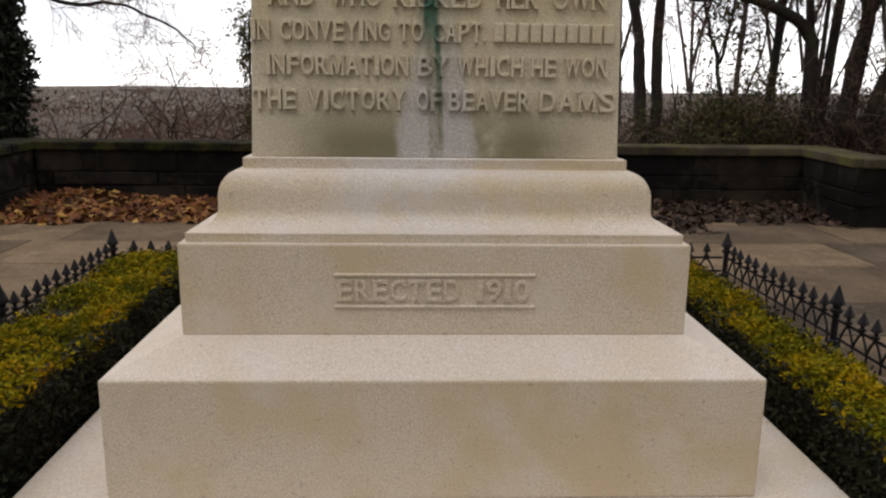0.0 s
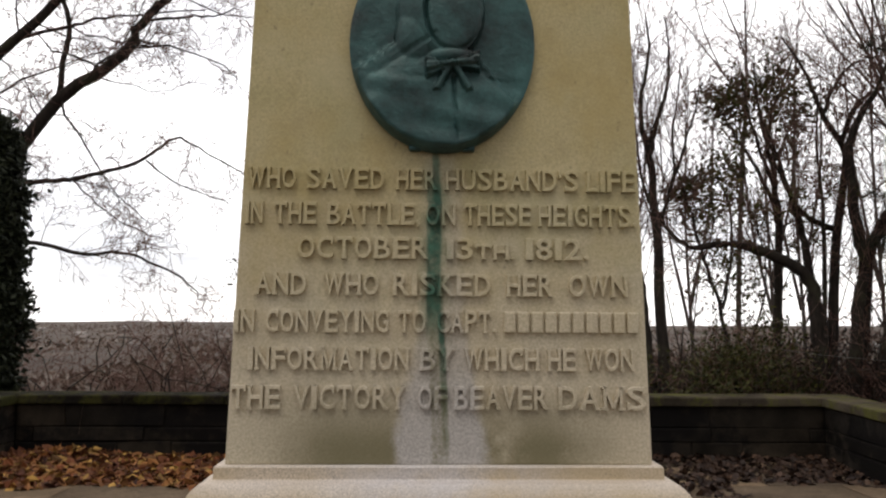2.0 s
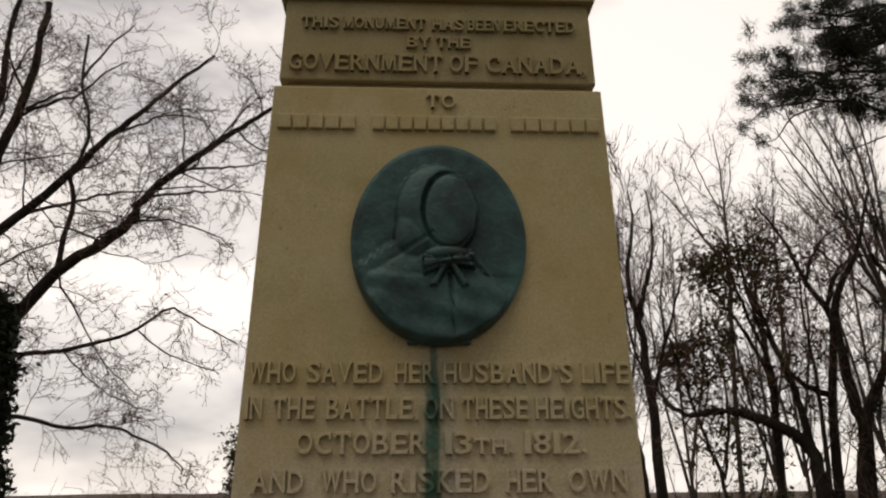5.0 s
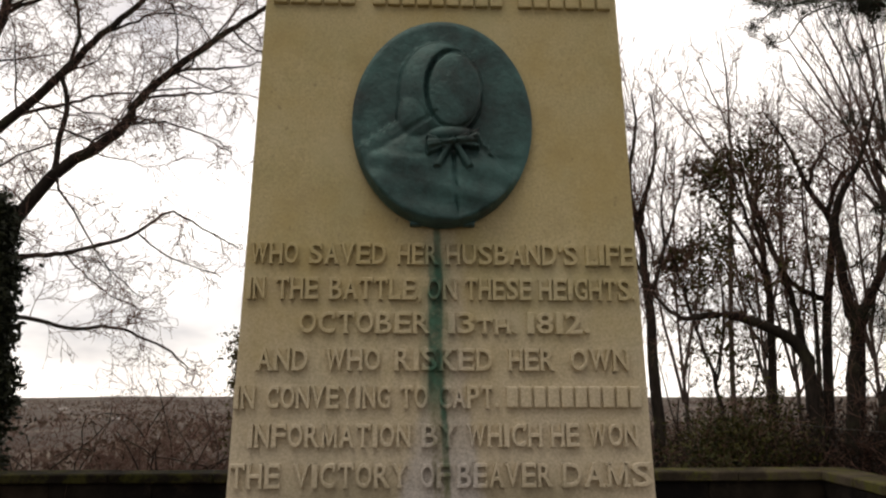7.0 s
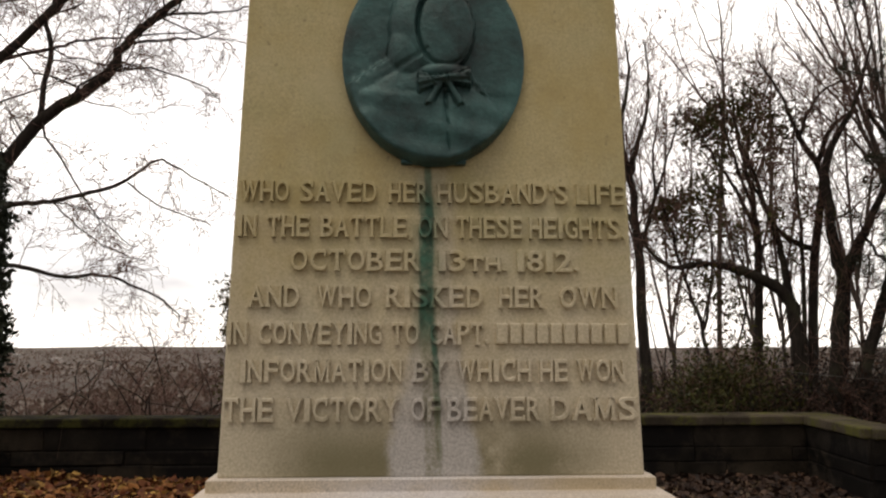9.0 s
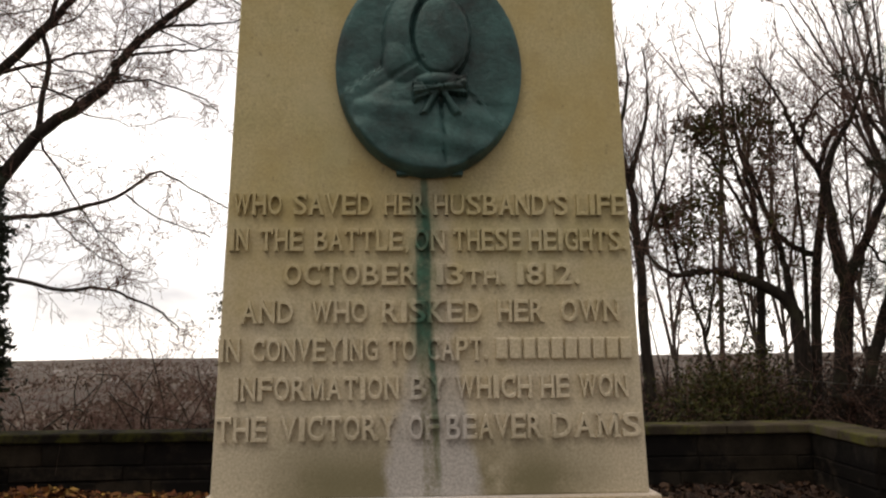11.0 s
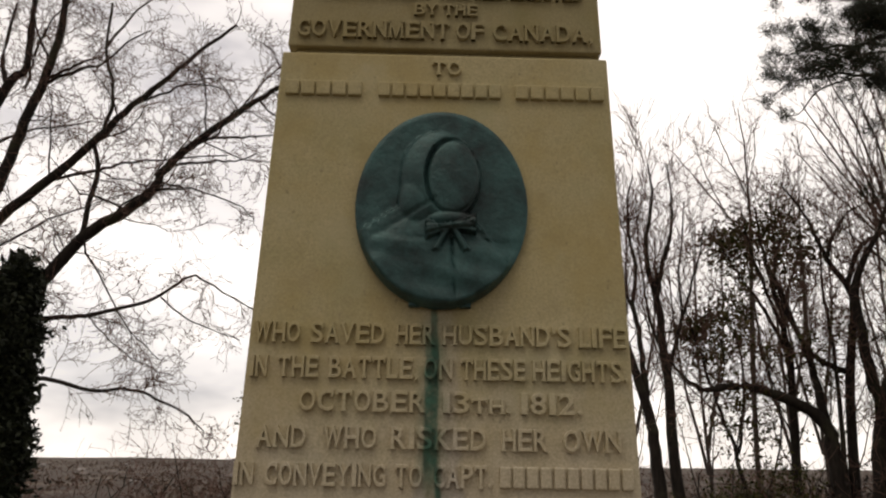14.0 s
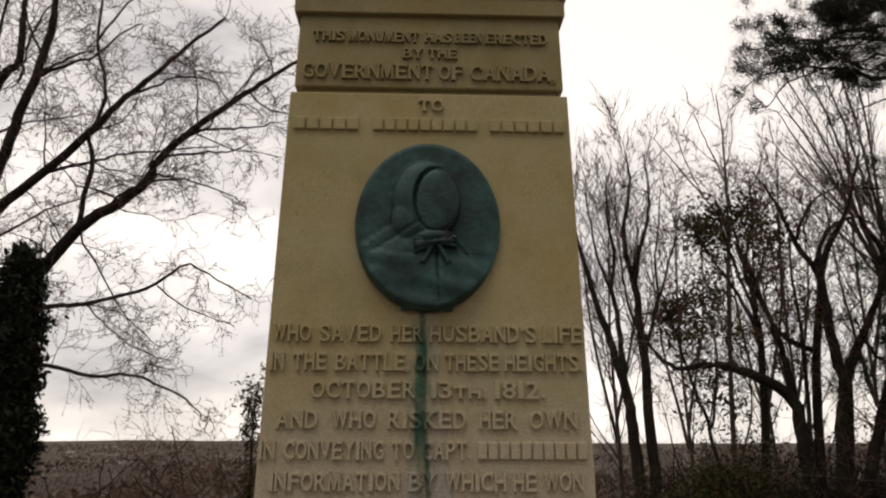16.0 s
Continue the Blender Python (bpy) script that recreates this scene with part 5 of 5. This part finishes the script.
# woods and hedgerows in the valley: crowns far too small to tell apart
rng = np.random.default_rng(82)
crowns = []
while len(crowns) < 9000:
    y = 150 * 10 ** rng.uniform(0.0, 1.4)
    x = rng.uniform(-0.75, 0.75) * y
    if noise.noise((x * 0.012, y * 0.006, 0.3)) + 0.35 * noise.noise((x * 0.05, y * 0.03, 1.7)) > -0.12:
        crowns.append((x, y, ground_z(x, y) + rng.uniform(0.5, 4.0) * (1 + y / 1500)))
wv, wf = leaf_cards(rng, crowns, 2.2, 3, 1.8)
tagged(mesh_object("far_woods", wv, wf, TWIG_FAR), "grey-brown leafless woods down in the valley", "woods", kind="stuff")

# a tangled brown thicket on the slope behind the forked trees
rng = np.random.default_rng(84)
brush = []
for k in range(1100):
    x, y = rng.uniform(4.3, 11.5), rng.uniform(9.4, 13.0)
    d = np.array((rng.normal(0, 0.45), rng.normal(0, 0.3), 1.0))
    base = np.array((x, y, ground_z(x, y) - 0.1))
    hgt = rng.uniform(0.7, 1.75) + 0.08 * max(0.0, x - 5.5) - base[2]
    p, r, _ = wander(rng, base, d / np.linalg.norm(d), hgt, 0.012, 0.004, 6, 0.16, 0.03)
    brush.append((p, r))
    for q in range(7):
        i = int(rng.integers(1, 6))
        brush.append(wander(rng, p[i], side_dir(rng, np.array((0, 0, 1.0)), 20, 70), rng.uniform(0.25, 0.7), 0.006, 0.003, 3, 0.2, 0.03)[:2])
tv, tf = tubes(brush, lambda r: 3)
tagged(mesh_object("thicket", tv, tf, BARK), "tangled dark brown thicket on the slope behind the wall", "thicket", kind="stuff")

# a sagging wire strung between the trees
wire = [(4.9, 8.85, 1.36), (5.8, 8.85, 1.22), (6.9, 8.8, 1.12), (7.9, 8.8, 1.06), (9.3, 8.7, 1.10)]
wp, wr = stem(wire, 0.0035, 0.0035)
wv, wf = tubes([(wp, wr)], lambda r: 5)
tagged(mesh_object("fence_wire", wv, wf, WIRE), "thin grey wire strung between trees behind the parapet", "wire")

# scattered farm and town roofs in the valley
hv, hf = [], []
rng = np.random.default_rng(83)
for k in range(34):
    y = rng.uniform(380, 1700)
    x = rng.uniform(-0.7, 0.7) * y
    z = ground_z(x, y)
    a, b, c = rng.uniform(4, 7), rng.uniform(3, 5), rng.uniform(2.5, 3.5)
    o = len(hv)
    for sx in (-1, 1):
        hv += [(x + sx * a, y - b, z - 1), (x + sx * a, y + b, z - 1), (x + sx * a, y + b, z + c), (x + sx * a, y, z + c + 3), (x + sx * a, y - b, z + c)]
    hf += [(o, o + 1, o + 2, o + 3, o + 4), (o + 9, o + 8, o + 7, o + 6, o + 5), (o, o + 4, o + 9, o + 5), (o + 4, o + 3, o + 8, o + 9), (o + 3, o + 2, o + 7, o + 8), (o + 2, o + 1, o + 6, o + 7)]
tagged(mesh_object("far_houses", hv, hf, FAR_HOUSE), "tiny pale houses far down in the valley", "houses", kind="stuff")


# ---- hedge round the monument ----
def hedge(name, label, x0, x1, y0, y1, top, seed):
    rng = np.random.default_rng(seed)
    t = thing(name, label, "hedge", "clipped hedge", ((x0 + x1) / 2, (y0 + y1) / 2, GZ))
    off = np.array(t.location)
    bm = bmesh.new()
    # solid dark box added to stand for the shaded inside of the hedge
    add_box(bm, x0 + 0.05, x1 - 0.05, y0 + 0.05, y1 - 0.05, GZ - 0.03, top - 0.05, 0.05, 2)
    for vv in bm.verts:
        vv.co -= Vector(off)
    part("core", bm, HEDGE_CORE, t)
    lx, ly, lz = x1 - x0, y1 - y0, top - GZ

    def shell(n, sides, tops):
        out = []
        per = 2 * (lx + ly) * lz
        for _ in range(n):
            if tops:
                u, w = rng.uniform(x0, x1), rng.uniform(y0, y1)
                h = 0.085 * noise.noise((u * 2.6, w * 2.6, seed)) + 0.03 * noise.noise((u * 9, w * 9, 3))
                out.append((u, w, top - 0.02 + h + rng.uniform(-0.04, 0.02)))
            else:
                s = rng.uniform(0, 2 * (lx + ly))
                z = rng.uniform(GZ, top)
                q = rng.uniform(-0.015, 0.05) + 0.04 * noise.noise((s * 3, z * 4, seed))
                if s < ly:
                    out.append((x0 + q, y0 + s, z))
                elif s < 2 * ly:
                    out.append((x1 - q, y0 + s - ly, z))
                elif s < 2 * ly + lx:
                    out.append((x0 + s - 2 * ly, y0 + q, z))
                else:
                    out.append((x0 + s - 2 * ly - lx, y1 - q, z))
        return np.array(out)

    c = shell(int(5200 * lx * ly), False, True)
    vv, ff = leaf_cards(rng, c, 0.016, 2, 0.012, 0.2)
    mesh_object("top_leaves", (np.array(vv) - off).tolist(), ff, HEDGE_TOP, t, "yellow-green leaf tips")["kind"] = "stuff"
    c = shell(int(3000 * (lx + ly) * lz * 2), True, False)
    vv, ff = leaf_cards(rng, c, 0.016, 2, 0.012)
    mesh_object("side_leaves", (np.array(vv) - off).tolist(), ff, HEDGE_SIDE, t, "side leaves darkened for shade")["kind"] = "stuff"


hedge("hedge", "clipped low box hedge with yellowing top", -2.16, -1.62, -0.95, 2.55, 0.30, 5)
hedge("hedge", "clipped low box hedge with yellowing top", 1.59, 1.95, -0.95, 2.45, 0.265, 6)
hedge("hedge", "clipped low box hedge behind the monument", -1.60, 1.60, 2.02, 2.50, 0.28, 7)


# ---- low iron fence ----
def lathe(bm, profile, cx, cy, sides=8, square=False):
    rings = []
    n = 4 if square else sides
    for r, z in profile:
        rings.append([bm.verts.new((cx + r * math.cos(2 * math.pi * (i + 0.5) / n), cy + r * math.sin(2 * math.pi * (i + 0.5) / n), z)) for i in range(n)])
    for a, b in zip(rings, rings[1:]):
        for i in range(n):
            bm.faces.new((a[i], a[(i + 1) % n], b[(i + 1) % n], b[i]))
    bm.faces.new(rings[0][::-1])
    bm.faces.new(rings[-1])


PICKET_ME = {}


def picket_mesh(along):
    """A hairpin picket: spear head over a collar, with two legs that splay and cross the neighbours'."""
    if along in PICKET_ME:
        return PICKET_ME[along]
    paths = []
    for s in (-1, 1):
        pts = []
        for i in range(9):
            u = i / 8
            w = s * (0.075 * math.sin(u * math.pi * 0.95) * (1 - 0.25 * u) + 0.012)
            pts.append((w, 0, 0.17 - 0.29 * u) if along == "x" else (0, w, 0.17 - 0.29 * u))
        paths.append((np.array(pts), np.full(9, 0.0085)))
    v, f = tubes(paths, lambda r: 5)
    bm = bmesh.new()
    lathe(bm, [(0.009, 0.16), (0.012, 0.185), (0.024, 0.192), (0.024, 0.206), (0.011, 0.212), (0.012, 0.226), (0.034, 0.238), (0.030, 0.252), (0.016, 0.285), (0.003, 0.315)], 0, 0, 6)
    bm.verts.index_update()
    o = len(v)
    v = v + [tuple(q.co) for q in bm.verts]
    f = f + [tuple(o + q.index for q in fc.verts) for fc in bm.faces]
    bm.free()
    me = bpy.data.meshes.new("picket")
    me.from_pydata(v, [], f)
    me.materials.append(IRON)
    PICKET_ME[along] = me
    return me


bm = bmesh.new()
lathe(bm, [(0.034, 0.0), (0.034, 0.03), (0.022, 0.04), (0.022, 0.215), (0.040, 0.225), (0.040, 0.245), (0.026, 0.252), (0.026, 0.268), (0.047, 0.280), (0.044, 0.300), (0.026, 0.345), (0.004, 0.405)], 0, 0, 8)
POST_ME = bpy.data.meshes.new("post")
bm.to_mesh(POST_ME)
bm.free()
POST_ME.materials.append(IRON)
FENCE = 2.66


def fence_run(along, fixed, start, end, posts):
    t = thing("iron_fence", "low black wrought-iron fence of crossed hairpin pickets with spear tips", "fence", "fence round the monument",
              (fixed, start, GZ) if along == "y" else (start, fixed, GZ))
    length = end - start
    bay = length / posts
    for z in (0.060, 0.135 + 0.045):
        bm = bmesh.new()
        add_box(bm, -0.006, 0.006, 0, length, z - 0.009, z + 0.009, 0.002) if along == "y" else add_box(bm, 0, length, -0.006, 0.006, z - 0.009, z + 0.009, 0.002)
        part("rail", bm, IRON, t)
    for i in range(posts + 1):
        if along == "y" or 0 < i < posts:
            o = new("post", POST_ME)
            o.parent = t
            o.location = (0, i * bay, 0) if along == "y" else (i * bay, 0, 0)
        if i < posts:
            for k in range(1, 12):
                q = new("picket", picket_mesh(along))
                q.parent = t
                d = i * bay + k * bay / 12
                q.location = (0, d, 0) if along == "y" else (d, 0, 0)
                q.rotation_euler = (random.uniform(-0.02, 0.02), random.uniform(-0.02, 0.02), 0)


fence_run("y", -FENCE, -1.95, 3.45, 3)
fence_run("y", FENCE, -1.95, 3.45, 3)
fence_run("x", 3.45, -FENCE + 0.03, FENCE - 0.03, 3)


# ---- parapet walls ----
def parapet(name, label, p0, p1, seed, face=WALL_STONE, top=0.69, thick=0.42):
    """A coursed stone wall from p0 to p1, its inner face on that line, to the left of the way."""
    rng = random.Random(seed)
    a, b = Vector((*p0, 0)), Vector((*p1, 0))
    length = (b - a).length
    ang = math.atan2(b.y - a.y, b.x - a.x)
    zc = top - 0.12
    bm = bmesh.new()
    add_box(bm, 0, length, 0.02, thick - 0.02, GZ - 0.25, zc - 0.005)
    w = part(name, bm, MORTAR)
    w.matrix_world = pose(a.x, a.y, 0, 0, 0, math.degrees(ang))
    tagged(w, label, "wall", kind="structure")
    hts = [0.25, 0.17, 0.27]
    s = (zc - GZ + 0.02) / sum(hts)
    z = GZ - 0.02
    for h in hts:
        h *= s
        x = -rng.uniform(0, 0.3)
        while x < length - 0.02:
            n = rng.uniform(0.45, 1.5)
            x0, x1 = max(x, 0.0), min(x + n, length)
            if length - x1 < 0.15:
                x1 = length
            if x1 - x0 > 0.06:
                pr = rng.uniform(-0.012, 0.012)
                v, f = chamfered((x0 + x1) / 2, thick * 0.5, z + h / 2, x1 - x0 - 0.006, thick + 2 * pr, h - 0.005, 0.014, rng, 0.011)
                mesh_object("stone", v, f, face, w)
            x = x1 if x1 == length else x + n
        z += h
    x = 0.0
    while x < length - 0.05:
        n = rng.uniform(0.95, 1.5)
        x1 = length if length - x - n < 0.4 else x + n
        v, f = chamfered((x + x1) / 2, thick / 2, top - 0.06 + rng.uniform(-0.004, 0.004), x1 - x - 0.008, thick + 0.11, 0.122, 0.016, rng, 0.004)
        mesh_object("coping_stone", v, f, COPING_PALE if a.x + (b.x - a.x) * x / length > 1.4 else COPING_STONE, w)
        x = x1


WALL_Y = 7.5
parapet("wall_north", "dark weathered parapet wall of coursed stone with mossy coping", (-5.22, WALL_Y), (5.35, WALL_Y), 1, WALL_BLACK)
parapet("wall_west", "dark stone parapet wall with mossy coping", (-5.0, -2.0), (-5.24, WALL_Y + 0.42), 2)
parapet("wall_east", "dark stone parapet wall with mossy coping", (5.37, WALL_Y + 0.42), (5.20, 5.92), 3)
parapet("wall_jog", "dark stone parapet wall with mossy coping", (5.24, 5.90), (9.5, 5.85), 4, WALL_BLACK)


# ---- fallen leaves along the wall ----
def drift(name, label, count, seed, mat, place, size=1.0):
    rng = np.random.default_rng(seed)
    c = []
    while len(c) < count:
        q = place(rng)
        if q is not None:
            c.append(q)
    n = len(c)
    c = np.array(c)
    a = rng.normal(0, 1, (n, 3)) * (1, 1, 0.45)
    a /= np.linalg.norm(a, axis=1)[:, None]
    b = np.cross(a, rng.normal(0, 0.5, (n, 3)) + (0, 0, 1.0))
    b /= np.linalg.norm(b, axis=1)[:, None]
    k = np.cross(a, b)
    s = rng.uniform(0.04, 0.10, (n, 1)) * size
    pts = [c - a * s, c - a * s * 0.2 + b * s * 0.75 + k * s * 0.35, c + a * s * 0.5 + b * s * 0.5 + k * s * 0.2, c + a * s * 1.1 + k * s * 0.3,
           c + a * s * 0.5 - b * s * 0.5 + k * s * 0.15, c - a * s * 0.2 - b * s * 0.75 + k * s * 0.4]
    v = np.stack(pts, 1).reshape(-1, 3)
    base = np.arange(n)[:, None] * 6
    f = np.concatenate([base + np.array([t]) for t in ((0, 1, 2), (0, 2, 3), (0, 3, 4), (0, 4, 5))])
    ob = mesh_object(name, v.tolist(), f.tolist(), mat)
    tagged(ob, label, "leaves", kind="stuff")


def drift_left(rng):
    """A heap in the corner, deepest by the west wall, with a ragged front edge."""
    x = rng.uniform(-5.18, -1.0)
    front = 1.55 + 0.12 * math.sin(x * 2.3) + 0.08 * math.sin(x * 7.1)
    d = front * rng.uniform(0, 1) ** 1.15
    if x < -4.9 and d > 1.3:
        return None
    deep = 0.05 + 0.14 * max(0.0, min(1.0, (-2.4 - x) / 2.4))
    hgt = deep * max(0.0, 1 - d / front) ** 0.7 * (0.8 + 0.2 * math.sin(x * 4.0 + d * 5))
    return (x, WALL_Y - 0.03 - d, GZ + 0.014 + rng.uniform(0.6, 1.05) * hgt)


def drift_right(rng):
    x = rng.uniform(0.8, 5.25)
    front = 1.95 if x < 3.45 else 1.35 + 0.35 * max(0.0, x - 4.5)
    front += 0.10 * math.sin(x * 6.3)
    d = front * rng.uniform(0, 1)
    if rng.uniform() > 0.45 + 0.55 * (0.5 + 0.5 * math.sin(x * 5.0 + 3 * d)):
        return None
    hgt = 0.10 * max(0.0, 1 - d / front)
    return (x, WALL_Y - 0.03 - d, GZ + 0.014 + rng.uniform(0.3, 1.0) * hgt)


drift("leaf_drift", "heap of dry orange-brown fallen leaves against the wall", 4200, 91, LITTER, drift_left)
drift("leaf_drift", "thin drift of dark wet fallen leaves along the wall", 2300, 92, LITTER_DARK, drift_right, 0.7)

# ---- flagstone paving ----
rnd = random.Random(17)
bed_v = [(-5.6, -6.5, GZ - 0.022), (5.9, -6.5, GZ - 0.022), (5.9, WALL_Y + 0.1, GZ - 0.022), (-5.6, WALL_Y + 0.1, GZ - 0.022)]
pavement = mesh_object("pavement", bed_v, [(0, 1, 2, 3)], JOINT_EARTH)
tagged(pavement, "worn buff flagstone terrace with dark joints", "pavement", kind="structure")
y = -6.5
while y < WALL_Y - 0.05:
    row = rnd.uniform(0.75, 1.25)
    y1 = WALL_Y - 0.02 if WALL_Y - y - row < 0.35 else y + row
    x = -5.5 + rnd.uniform(-0.5, 0.0)
    while x < 5.7:
        n = rnd.uniform(1.1, 2.6)
        x0, x1 = max(x, -5.5), min(x + n, 5.7)
        if x1 - x0 > 0.12 and not (-1.5 < x0 and x1 < 1.5 and y > -0.75 and y1 < 2.2):
            v, f = chamfered((x0 + x1) / 2, (y + y1) / 2, GZ - 0.03 + rnd.uniform(-0.004, 0.003), x1 - x0 - 0.015, y1 - y - 0.015, 0.06, 0.006, rnd, 0.004)
            mesh_object("flagstone", v, f, PAVING, pavement)
        x += n
    y = y1
